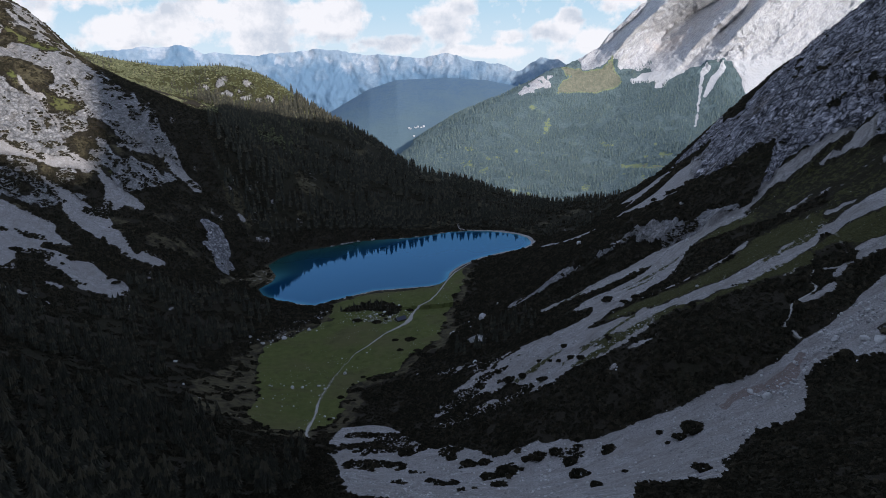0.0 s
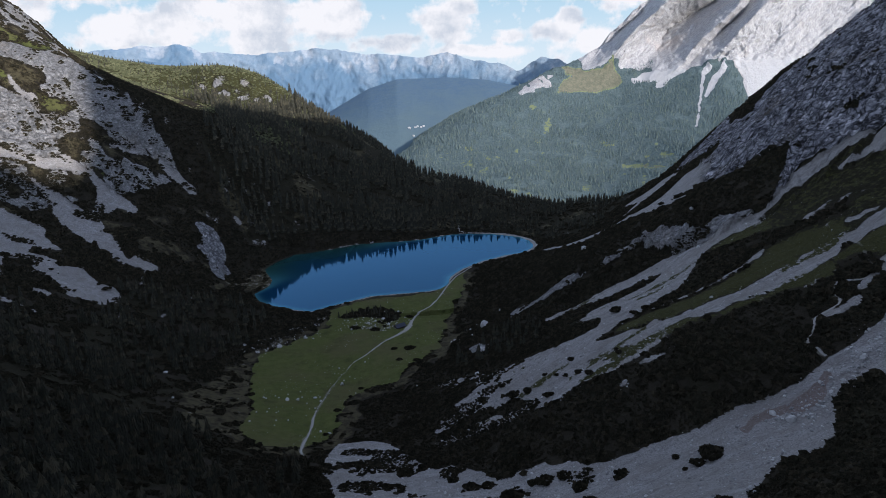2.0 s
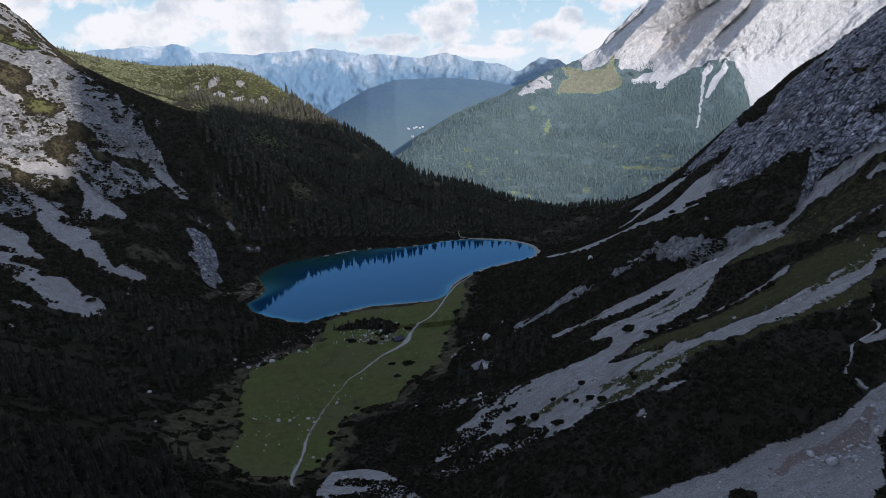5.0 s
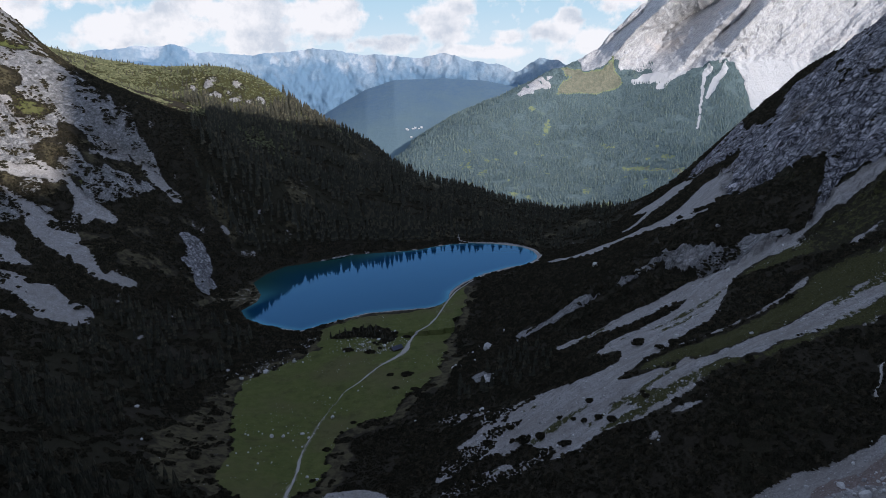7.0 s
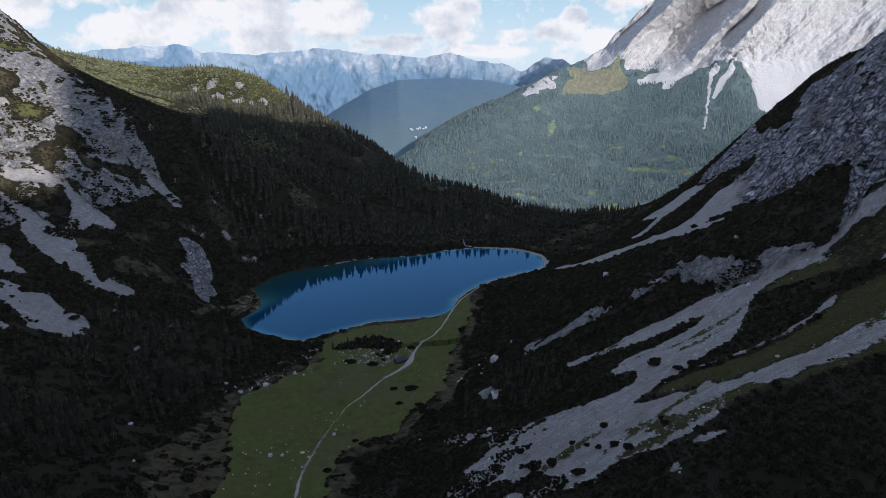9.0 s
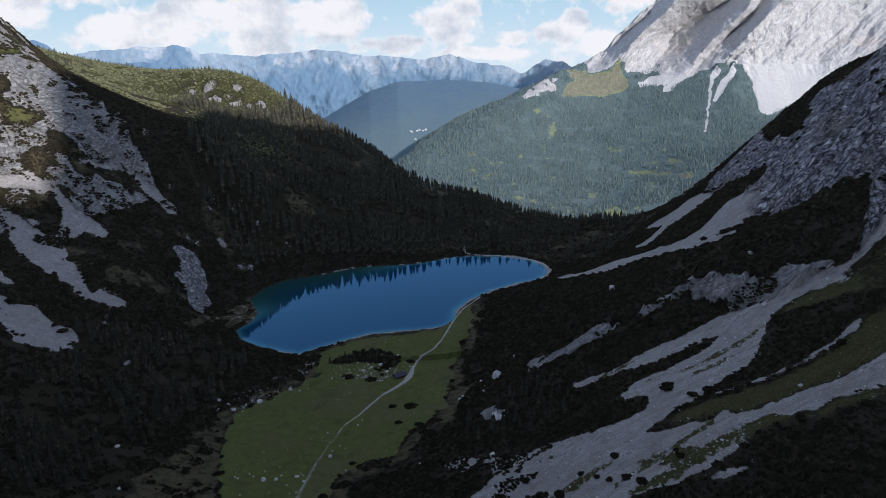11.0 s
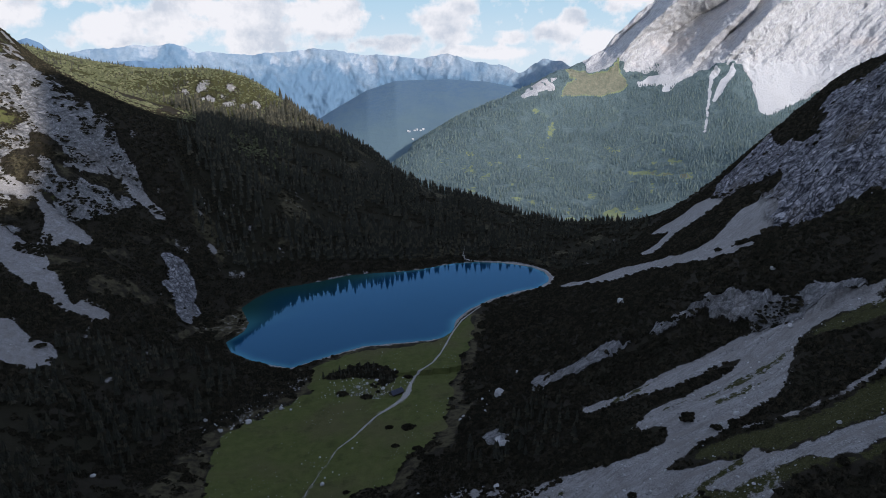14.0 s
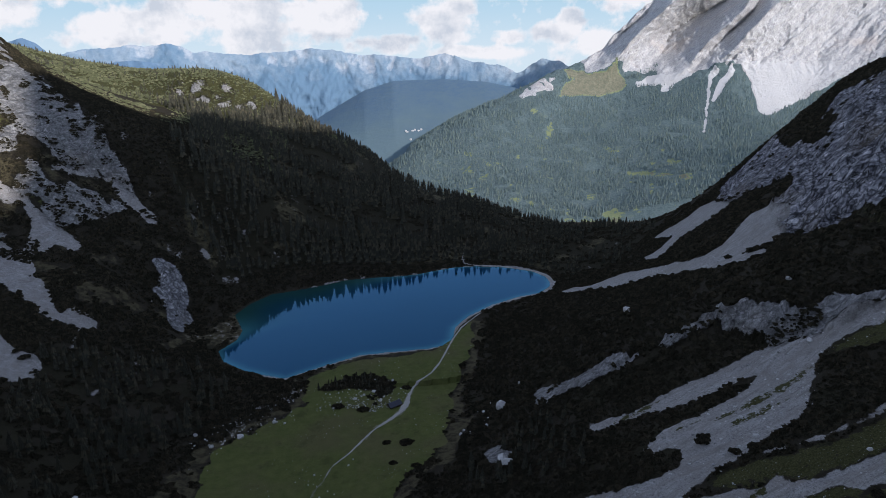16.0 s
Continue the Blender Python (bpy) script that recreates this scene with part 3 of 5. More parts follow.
SCREES_EAST = [SCREE_MID_UPPER, SCREE_SHRED, SCREE_SHRED_LOWER, SCREE_MID_EAST, SCREE_SADDLE, SCREE_GREY, SCREE_SHORE, SCREE_FAN_UPPER, SCREE_FAN, SCREE_LOWER, SCREE_TATTERS, SCREE_TATTERS_UPPER, SCREE_PATCH, SCREE_PATCH_LOWER, SCREE_GULLY, SCREE_FOOT]
SCREES_WEST = [SCREE_WEST, SCREE_WEST_LOW, SCREE_WEST_SLIP, SCREE_MID, SCREE_BRIGHT, SCREE_SLIVER, SCREE_TAIL, SCREE_GULLY_WEST, SCREE_SPOT]
SCREES = SCREES_EAST + SCREES_WEST
STREAKS = [[(-239, 757), (-227, 769), (-216, 762), (-231, 750)], [(-298, 757), (-285, 762), (-284, 752), (-294, 751)],
           [(-209, 976), (-195, 959), (-186, 939), (-197, 940)], [(-101, 822), (-83, 822), (-85, 815), (-100, 812)], [(-277, 660), (-269, 685), (-266, 658)]]
GLADE = [(-126, 931), (-99, 976), (-90, 936), (-113, 892)]
# strips of grass, stands of mountain pine, bare rock
TURF_LEDGE = [(237, 440), (227, 453), (226, 469), (219, 477), (211, 439), (213, 417), (218, 409)]
TURF_UPPER = [(195, 370), (184, 377), (175, 378), (166, 379), (160, 373), (163, 361), (168, 356), (186, 357)]
TURF_BAND = [(94, 334), (109, 333), (131, 325), (145, 326), (162, 330), (177, 339), (187, 340), (201, 337), (211, 334), (200, 317), (190, 318),
    (172, 315), (157, 313), (144, 312), (129, 311), (116, 313), (105, 323)]
TURF_LOWER = [(228, 307), (215, 310), (209, 310), (198, 308), (182, 302), (172, 299), (161, 298), (172, 289), (179, 292), (186, 301), (197, 298),
    (202, 292), (215, 287)]
TURF_FAN = [(123, 306), (110, 307), (96, 310), (83, 316), (72, 318), (79, 311), (92, 306), (105, 300), (118, 299), (129, 298)]
TURF_TONGUE = [(124, 323), (114, 330), (99, 331), (88, 335), (95, 325), (108, 319), (120, 313)]
TURF_BROWN = [(265, 350), (247, 365), (234, 369), (223, 377), (210, 376), (199, 378), (189, 377), (192, 370), (205, 364), (218, 360), (230, 356),
    (242, 348), (257, 337)]
TURF_BROWN_LOW = [(247, 322), (233, 331), (220, 338), (205, 341), (194, 343), (196, 335), (209, 329), (223, 325), (242, 313)]
TURF_WEST_MID = [(-520, 780), (-505, 775), (-487, 768), (-474, 776), (-463, 785), (-443, 788), (-430, 778), (-429, 761), (-443, 757), (-454, 756),
    (-468, 762), (-482, 761), (-498, 759), (-509, 757)]
TURF_WEST_LOW = [(-394, 712), (-387, 724), (-377, 727), (-370, 723), (-375, 714), (-385, 709)]
TURF_SLIDE = [(-316, 640), (-301, 644), (-288, 638), (-279, 629), (-288, 610), (-301, 610)]
TURF_WEST_TOP = [(-600, 860), (-528, 864), (-545, 950), (-514, 925), (-507, 885), (-515, 841), (-590, 830)]
TURF_EDGE = [(189, 300), (177, 298), (162, 298), (146, 300), (132, 299), (121, 298), (132, 293), (145, 294), (160, 294), (172, 291), (182, 290)]
GRASSES = [TURF_EDGE, TURF_LEDGE, TURF_UPPER, TURF_BAND, TURF_LOWER, TURF_FAN, TURF_TONGUE, TURF_BROWN, TURF_BROWN_LOW]
WEST_GRASS = [TURF_WEST_MID, TURF_WEST_LOW, TURF_WEST_TOP]
PINE_CREST = [(479, 795), (480, 860), (430, 900), (390, 880), (368, 817), (294, 633), (297, 625), (321, 648), (378, 765), (413, 799), (427, 791),
    (455, 790)]
PINE_BAND = [(258, 598), (259, 630), (270, 680), (261, 672), (260, 696), (247, 698), (237, 716), (226, 715), (209, 702), (187, 646), (179, 582),
    (184, 562), (192, 558), (204, 569), (216, 581), (224, 582), (229, 572), (238, 563), (250, 575)]
PINE_RIM = [(371, 846), (362, 892), (335, 905), (320, 864), (290, 905), (250, 940), (225, 816), (212, 787), (243, 831), (267, 820), (292, 828),
    (303, 804), (315, 831), (336, 847), (354, 841)]
PINE_CLUMP = [(133, 336), (139, 353), (153, 374), (161, 375), (170, 365), (182, 362), (190, 354), (199, 349), (220, 347), (213, 336), (200, 339),
    (189, 343), (181, 342), (173, 341), (161, 338), (151, 338), (140, 335)]
PINE_ROW = [(-101, 551), (-93, 562), (-81, 573), (-67, 577), (-49, 573), (-42, 562), (-43, 549), (-51, 542), (-60, 552), (-78, 555), (-91, 550)]
PINE_LUMP = [(-409, 677), (-403, 696), (-392, 701), (-381, 694), (-375, 679), (-385, 668), (-398, 667)]
PINE_CLUMP_WEST = [(-433, 777), (-421, 786), (-408, 783), (-401, 781), (-401, 767), (-413, 759), (-424, 763)]
PINES = [PINE_CREST, PINE_BAND, PINE_RIM, PINE_CLUMP, PINE_ROW, PINE_LUMP, PINE_CLUMP_WEST]
ROCK_CLIFF = [(143, 455), (147, 445), (154, 442), (159, 428), (165, 416), (169, 410), (178, 407), (184, 398), (190, 397), (191, 390), (189, 383),
    (182, 386), (170, 391), (159, 399), (154, 403), (150, 408), (150, 414), (145, 420), (142, 430), (141, 439)]
ROCK_STEP = [(115, 451), (120, 458), (128, 453), (139, 453), (141, 444), (137, 440), (132, 447), (126, 445), (119, 444), (116, 447)]
ROCK_LEDGE = [(52, 488), (58, 511), (68, 503), (81, 485), (89, 475), (97, 473), (105, 465), (107, 454), (106, 455), (97, 453), (88, 458), (79, 462),
    (71, 469), (61, 474), (54, 481)]
ROCK_FACE = [(364, 838), (350, 840), (330, 839), (316, 834), (297, 795), (260, 680), (270, 680), (259, 630), (258, 598), (250, 575), (238, 564),
    (229, 565), (212, 524), (206, 501), (209, 490), (216, 488), (220, 478), (228, 472), (227, 453), (238, 440), (344, 582), (361, 630), (393, 845)]
ROCK_EAST = [(187, 373), (200, 376), (207, 373), (212, 376), (222, 375), (236, 367), (265, 351), (393, 548), (367, 598), (336, 590), (253, 449),
    (222, 414)]
ROCK_BACK = [(330, 600), (368, 660), (400, 860), (520, 560), (420, 300), (271, 361), (252, 448), (337, 593)]
ROCK_KNOB = [(17, 447), (26, 447), (32, 428), (24, 426), (18, 433)]
ROCK_SLAB = [(-562, 794), (-532, 805), (-527, 853), (-503, 868), (-483, 883), (-447, 853), (-422, 831), (-396, 816), (-372, 809), (-352, 810),
    (-338, 806), (-322, 792), (-309, 782), (-326, 780), (-342, 789), (-354, 789), (-373, 789), (-399, 775), (-427, 784), (-458, 803), (-489, 810),
    (-525, 791), (-551, 773)]
ROCK_LIT = [(-537, 746), (-506, 751), (-491, 755), (-475, 759), (-455, 750), (-436, 730), (-432, 711), (-448, 697), (-476, 688), (-501, 676)]
SLIDE = [(-290, 718), (-285, 728), (-273, 731), (-262, 723), (-254, 709), (-250, 697), (-239, 681), (-235, 644), (-243, 641), (-258, 667),
    (-268, 683), (-277, 683), (-275, 699), (-279, 710)]
ROCK_WEST = [(-640, 900), (-520, 925), (-482, 890), (-425, 860), (-376, 824), (-329, 807), (-354, 777), (-400, 738), (-460, 712), (-469, 670), (-560, 620)]
ROCK_OUTCROP = [(-505, 1330), (-470, 1368), (-400, 1375), (-340, 1352), (-355, 1326), (-420, 1308), (-475, 1306)]
ROCK_BRIDGE = [(206, 501), (213, 470), (221, 413), (252, 448), (337, 593), (368, 639), (343, 582), (262, 500)]
CRAGS = [ROCK_BRIDGE, ROCK_CLIFF, ROCK_STEP, ROCK_LEDGE, ROCK_FACE, ROCK_EAST, ROCK_BACK, ROCK_WEST]
ROCKS = CRAGS + [ROCK_KNOB, SLIDE, ROCK_OUTCROP]
BARE_WEST = [ROCK_SLAB, ROCK_LIT]
BEACH = [(-235, 626), (-237, 677), (-221, 673), (-218, 699), (-209, 728), (-195, 725), (-183, 714), (-175, 667), (-187, 642), (-209, 633),
    (-222, 628)]
EARTH = [(111, 233), (116, 229), (127, 233), (136, 231), (145, 235), (151, 238), (151, 234), (141, 226), (134, 226), (124, 227), (113, 226)]
EARTH_TURF = [(156, 229), (164, 231), (172, 232), (191, 235), (175, 212), (160, 225)]
RUBBLE = [(202, 253), (183, 249), (168, 243), (156, 237), (149, 234), (138, 230), (127, 229), (127, 224), (136, 217), (145, 223), (152, 228),
    (162, 232), (175, 236), (195, 241)]
STONE_HEAP = [(-84, 535), (-69, 551), (-46, 540), (-40, 525), (-57, 520), (-82, 523)]
STONE_RIM = [(-156, 474), (-155, 495), (-150, 515), (-139, 536), (-121, 552), (-106, 561), (-114, 536), (-130, 516), (-141, 500), (-147, 469)]
CREST_SCRUB = [(-510, 911), (-482, 887), (-429, 862), (-401, 836), (-375, 824), (-343, 815), (-312, 786), (-290, 850), (-300, 1000), (-420, 1200), (-640, 1250), (-760, 1010), (-560, 985)]
BROWN_TURF = [(-172, 383), (-162, 460), (-136, 410), (-114, 326), (-133, 305), (-160, 340)]
BROWN = [(268, 429), (290, 409), (260, 345), (230, 360), (217, 385), (209, 409), (212, 437), (217, 454), (234, 455), (226, 427), (239, 392)]
MIXED_EAST = [(203, 388), (212, 394), (220, 401), (226, 405), (242, 396), (264, 381), (217, 303), (204, 310), (186, 318), (173, 324), (163, 331), (175, 354), (189, 372)]
STRIPS = [(171, 398), (214, 376), (256, 349), (230, 290), (198, 280), (172, 296), (150, 305), (130, 335)]
KNOLL = [(-900, 1250), (-420, 1250), (-230, 1330), (-130, 1420), (-200, 1520), (-900, 1600)]


# woods: the north-west slope, the stand in the south-west, the saddle
WOODS = [
    [(-235, 745), (-205, 790), (-150, 815), (-60, 835), (10, 862), (90, 852), (140, 800), (200, 800), (265, 880), (285, 980), (250, 1230), (90, 1270), (-90, 1430),
     (-170, 1460), (-300, 1480), (-560, 1460), (-640, 1360), (-420, 1200), (-340, 1010), (-330, 870), (-285, 800)],
    [(-340, 430), (-290, 560), (-200, 580), (-165, 560), (-165, 500), (-190, 440), (-150, 330), (-110, 300), (-75, 285), (-55, 190), (-90, 90), (-250, 100), (-380, 250)],
    [(5, 440), (60, 470), (70, 420), (60, 380), (10, 400)],
    PINE_ROW,
]
THIN = [(-330, 870), (-340, 1010), (-420, 1200), (-640, 1360), (-560, 1460), (-300, 1480), (-280, 1300), (-230, 1050), (-215, 880), (-240, 780)]


def warped(x, y, seed, size, amount):
    return (x + amount * (fbm(x / size, y / size, seed, 3) - 0.5) * 2, y + amount * (fbm(x / size, y / size, seed + 40, 3) - 0.5) * 2)


def areas(polys, x, y, seed, size=9.0, amount=5.0):
    wx, wy = warped(x, y, seed, size, amount)
    out = np.zeros(np.shape(x), bool)
    for p in polys:
        out |= inside(p, wx, wy)
    return out


def height(x, y):
    """The ground's height."""
    x, y = np.asarray(x, float), np.asarray(y, float)
    z = basin(x, y)
    # the unseen mountain to the east, sized to shade the basin, and the enclosing slopes
    u = x - (0.74 * y + 130)
    z = np.where(u > 0, np.minimum(z, 120 + 350 * smooth(1250, 650, y)), z) + smooth(0, 480, u) * (420 + 0.10 * np.clip(y, -400, 700)) * smooth(2600, 1500, np.hypot(x, y)) * smooth(1100, 600, y)
    # its crest, out of view, is notched and raised to shape the sunlit patch
    p = 0.669 * x + 0.743 * y
    z = z - smooth(0, 300, u) * (105 * np.exp(-((p - 237) / 58) ** 2) - 26 * (fbm(p / 16, 0 * p, 361, 3) - 0.5) - 95 * smooth(282, 340, p) * smooth(425, 385, p) + 95 * smooth(600, 780, p))
    r = np.hypot(x, y - 700)
    far = -330 + 520 * smooth(300, -1500, y) + 40 * (fbm(x / 300, y / 300, 3) - 0.5)
    near = smooth(2000, 1150, r - smooth(0, 400, u) * 900)
    z = np.where(near > 0, z, 0) * near + far * (1 - near)
    rock = np.zeros(np.shape(x))
    for p in CRAGS:
        rock = np.maximum(rock, inside(p, x, y) * 1.0)
    rough = 1.8 * (fbm(x / 26, y / 26, 11, 4) - 0.5) * smooth(2, 14, z) + 0.7 * (fbm(x / 4, y / 4, 15, 2) - 0.5) * smooth(2, 8, z)
    q, s = x * 0.8 + y * 0.6, -x * 0.6 + y * 0.8
    crag = 9.0 * (ridged(q / 60, s / 22, 21, 4) - 0.62) + 5.0 * (ridged(q / 13, s / 9, 27, 3) - 0.6)
    bq, bs = q / 8 + 1.5 * fbm(q / 20, s / 20, 29, 2), s / 5 + 1.5 * fbm(q / 20, s / 20, 31, 2)
    crag = crag + 2.4 * (hashed(np.floor(bq), np.floor(bs), 33) - 0.5) + 1.2 * (hashed(np.floor(bq * 2.3), np.floor(bs * 2.3), 34) - 0.5)
    z = z + rough + rock * crag * smooth(20, 60, z) * np.where(x < 0, 0.35, 1.0)
    gully = (x > -60) & (y < 420) & (z > 20)
    z = z + np.where(gully, 1.5 * (ridged(x / 55 + y / 200, y / 9 - x / 90, 35, 3) - 0.62), 0) * smooth(20, 35, z)
    d = distance(LAKE + LAKE[:1], x, y)
    wet = inside(LAKE, x, y)
    bank = np.maximum(z, 0.25 + 0.05 * np.minimum(d, 40))
    t = smooth(0, 22, d)
    bank = bank * t + (0.1 + 0.06 * d) * (1 - t)
    z = np.where(wet, -0.25 * d - 0.05, np.where((d < 60) & (r < 400), bank, z))
    return z


def mesh_object(name, verts, faces, mat, smooth_shade=True, attrs=None):
    """A mesh from arrays: faces all of one size."""
    me = bpy.data.meshes.new(name)
    faces = np.asarray(faces)
    n, k = faces.shape
    me.vertices.add(len(verts))
    me.vertices.foreach_set("co", np.asarray(verts, np.float32).ravel())
    me.loops.add(n * k)
    me.loops.foreach_set("vertex_index", faces.astype(np.int32).ravel())
    me.polygons.add(n)
    me.polygons.foreach_set("loop_start", np.arange(0, n * k, k, dtype=np.int32))
    me.polygons.foreach_set("use_smooth", np.full(n, smooth_shade))
    for key, rgba in (attrs or {}).items():
        a = me.attributes.new(key, "FLOAT_COLOR", "POINT")
        a.data.foreach_set("color", np.asarray(rgba, np.float32).ravel())
    me.update(calc_edges=True)
    me.materials.append(mat)
    return new(name, me)


def grid_faces(rows, cols, wrap=False):
    i = np.arange(rows - 1)[:, None] * cols
    j = np.arange(cols if wrap else cols - 1)[None]
    k = (j + 1) % cols
    return np.stack([i + j, i + k, i + cols + k, i + cols + j], -1).reshape(-1, 4)


# ---------------------------------------------------------------- the ground
CENTRE = (0.0, -40.0)
az = np.radians(np.r_[np.arange(-45, 45.01, 0.13), np.arange(50, 311, 4)])
rad = np.r_[np.linspace(3, 180, 14), np.geomspace(185, 1750, 560), np.geomspace(1790, 4880, 40)]
R, A = np.meshgrid(rad, az, indexing="ij")
GX, GY = CENTRE[0] + R * np.sin(A), CENTRE[1] + R * np.cos(A)
GZ = height(GX, GY)


def crest_scrub(x, y):
    return inside(CREST_SCRUB, *warped(x, y, 92, 22, 20))


def western(x, y, z):
    return (x < -330) & (y > 560) & (y < 1000) & (z > 95) & ~crest_scrub(x, y)


def covers(x, y, z):
    """Scree, grass, rock and path; dry grass, moss, smooth rock and thin sward."""
    needle = fbm(x / 7 + y / 40, y / 26, 72, 4)
    fine_spot = fbm(x / 12, y / 16, 74, 3)
    crumbs = fbm(x / 11, y / 6, 78, 4)
    patch, spot, streak = fbm(x / 38, y / 38, 77, 4), fbm(x / 16, y / 22, 79, 5), fbm(x / 45 + y / 160, y / 6 - x / 60, 83, 4)
    east = (x > -20) & (y < 480)
    pine = areas(PINES, x, y, 59, 7, 2.2)
    runnel = distance(RUNNEL, *warped(x, y, 51, 9, 1.4)) < 0.7 + 1.2 * fbm(x / 8, y / 8, 55, 2)
    sward = areas(GRASSES, x, y, 63, 7, 2.2) & ~pine & ~runnel
    thin = sward & (streak > np.where(x < 112, 0.44, 0.33))
    strips = inside(STRIPS, *warped(x, y, 87, 10, 3)) & ~pine & ((x > 200) | (y > 352))
    strips |= inside(MIXED_EAST, *warped(x, y, 86, 9, 3)) & ~pine
    scree = ((areas(SCREES_EAST, x, y, 51, 6, 1.8) | areas(SCREES_WEST, x, y, 52, 8, 3.0) | (strips & (streak > 0.5)) | (sward & (x < 205))) & ~pine & ~thin) | runnel
    thin |= strips & ~scree
    thin |= scree & east & (x > 20) & (y > 285) & (streak < np.where(y < 335, 0.37, 0.30)) & ~runnel
    earth_turf = inside(EARTH_TURF, *warped(x, y, 66, 7, 3)) & (fine_spot > 0.45)
    scree &= ~earth_turf
    meadow = inside(MEADOW, *warped(x, y, 61, 11, 6)) & ~pine
    brown = inside(BROWN, *warped(x, y, 88, 14, 9)) & (fine_spot < 0.44)
    rock = areas(ROCKS, x, y, 67, 8, 3.5) & ~pine & ~brown & ~scree & ~thin
    way = np.minimum(distance(PATH_EAST, x, y) + 0.3, np.minimum(distance(PATH_SOUTH, *warped(x, y, 71, 9, 1.2)), distance(PATH_NORTH, x, y))) < 1.0 + 1.5 * np.exp(-((x + 34) ** 2 + (y - 525) ** 2) / 700)
    edge = distance(LAKE + LAKE[:1], x, y)
    shore = (edge < np.where(x > 60, 6.0, 3.0)) & (x > -150) & ((y < 790) | (x > 20) | (needle > 0.55))
    beach = inside(BEACH, *warped(x, y, 73, 9, 4))
    knoll = inside(KNOLL, *warped(x, y, 75, 60, 40))
    west = western(x, y, z)
    meadows = areas(WEST_GRASS, x, y, 89, 9, 5) & ~pine & ~scree
    bare = areas(BARE_WEST, x, y, 90, 9, 4)
    wood = inside(WOODS[0], x, y)
    slide_turf = inside(TURF_SLIDE, *warped(x, y, 91, 9, 5))
    dry = beach | slide_turf | (wood & (patch > 0.56)) | (west & ~bare & (spot > 0.55)) | (west & meadows & (spot > 0.62)) | inside(GLADE, *warped(x, y, 64, 14, 12)) | (knoll & (patch > 0.64))
    rim = (distance(MEADOW + MEADOW[:1], *warped(x, y, 62, 16, 9)) < 11) & ~inside(MEADOW, x, y)
    dry |= (x < -225) & (x > -380) & (y > 600) & (y < 820) & (spot > 0.57)
    dry |= rim | inside(BROWN_TURF, *warped(x, y, 64, 12, 6)) | earth_turf
    moss = wood | knoll | (inside(WOODS[1], x, y) & (spot > 0.45)) | (spot > 0.62) | strips | inside(BROWN, x, y) | ((x > 60) & (y < 420) & (patch > 0.6))
    turf = np.where(meadow, 1.0, 0.62 * (meadows & (spot > 0.4)))
    poor = areas([TURF_LEDGE, TURF_BROWN, TURF_BROWN_LOW], x, y, 63, 7, 2.2)
    poor |= strips & ~areas([TURF_BAND, TURF_UPPER, TURF_LOWER], x, y, 63, 7, 2.2)
    tufts = np.where(thin, np.where(inside(TURF_LEDGE, x, y), 0.44, np.where(poor, 0.52, 0.78)), np.where(scree & east, 0.2, 0.0) * (streak < 0.5) + 0.9 * (knoll & ~(rock & (crumbs >= 0.52))))
    specks = 0.36 * beach + 0.5 * areas(STREAKS, x, y, 54, 9, 6) + 0.46 * (wood & (spot > 0.68) & (z > 3)) + 0.5 * ((x < -230) & (y > 480) & (y < 1000) & (needle > 0.66) & ~pine)
    specks = specks + 0.5 * ((inside(STONE_HEAP, x, y) | inside(STONE_RIM, x, y)) & (needle > 0.52))
    stone = (rock | (west & ~scree & ~pine)) & ~(west & (spot > 0.54) & ~bare) & ~(meadows & (spot > 0.4)) & ~crest_scrub(x, y) & ~(knoll & (crumbs < 0.52))
    c = np.stack([np.maximum(scree | (shore & ~meadow), specks), turf, stone, way], -1).astype(float)
    even = np.where(x < -240, 1.0, np.where(y > 380, 0.85, 0.0)) * (x < 200) * np.where((x < -240) & (x > -300) & (y < 740), 0.4, 1.0)
    return c, np.stack([np.where(dry, 0.55, 0.0), moss * 0.6, even, tufts], -1).astype(float)


def softened(c, times=2):
    for _ in range(times):
        c[1:-1] = (c[:-2] + 2 * c[1:-1] + c[2:]) / 4
        c[:, 1:-1] = (c[:, :-2] + 2 * c[:, 1:-1] + c[:, 2:]) / 4
    return c


C1, C2 = covers(GX, GY, GZ)
C1, C2 = softened(C1), softened(C2)
C3 = softened(np.stack([inside(EARTH, *warped(GX, GY, 68, 8, 3)) * 1.0, 0 * GX, 0 * GX, 0 * GX], -1))
ground = mesh_object("ground", np.stack([GX, GY, GZ], -1).reshape(-1, 3), grid_faces(len(rad), len(az), True), M_GROUND, False,
                     attrs={"cover": C1.reshape(-1, 4), "cover2": C2.reshape(-1, 4), "cover3": C3.reshape(-1, 4)})
tagged(ground, "alpine basin of grey scree, rock, meadow and dark soil", "ground", kind="structure")



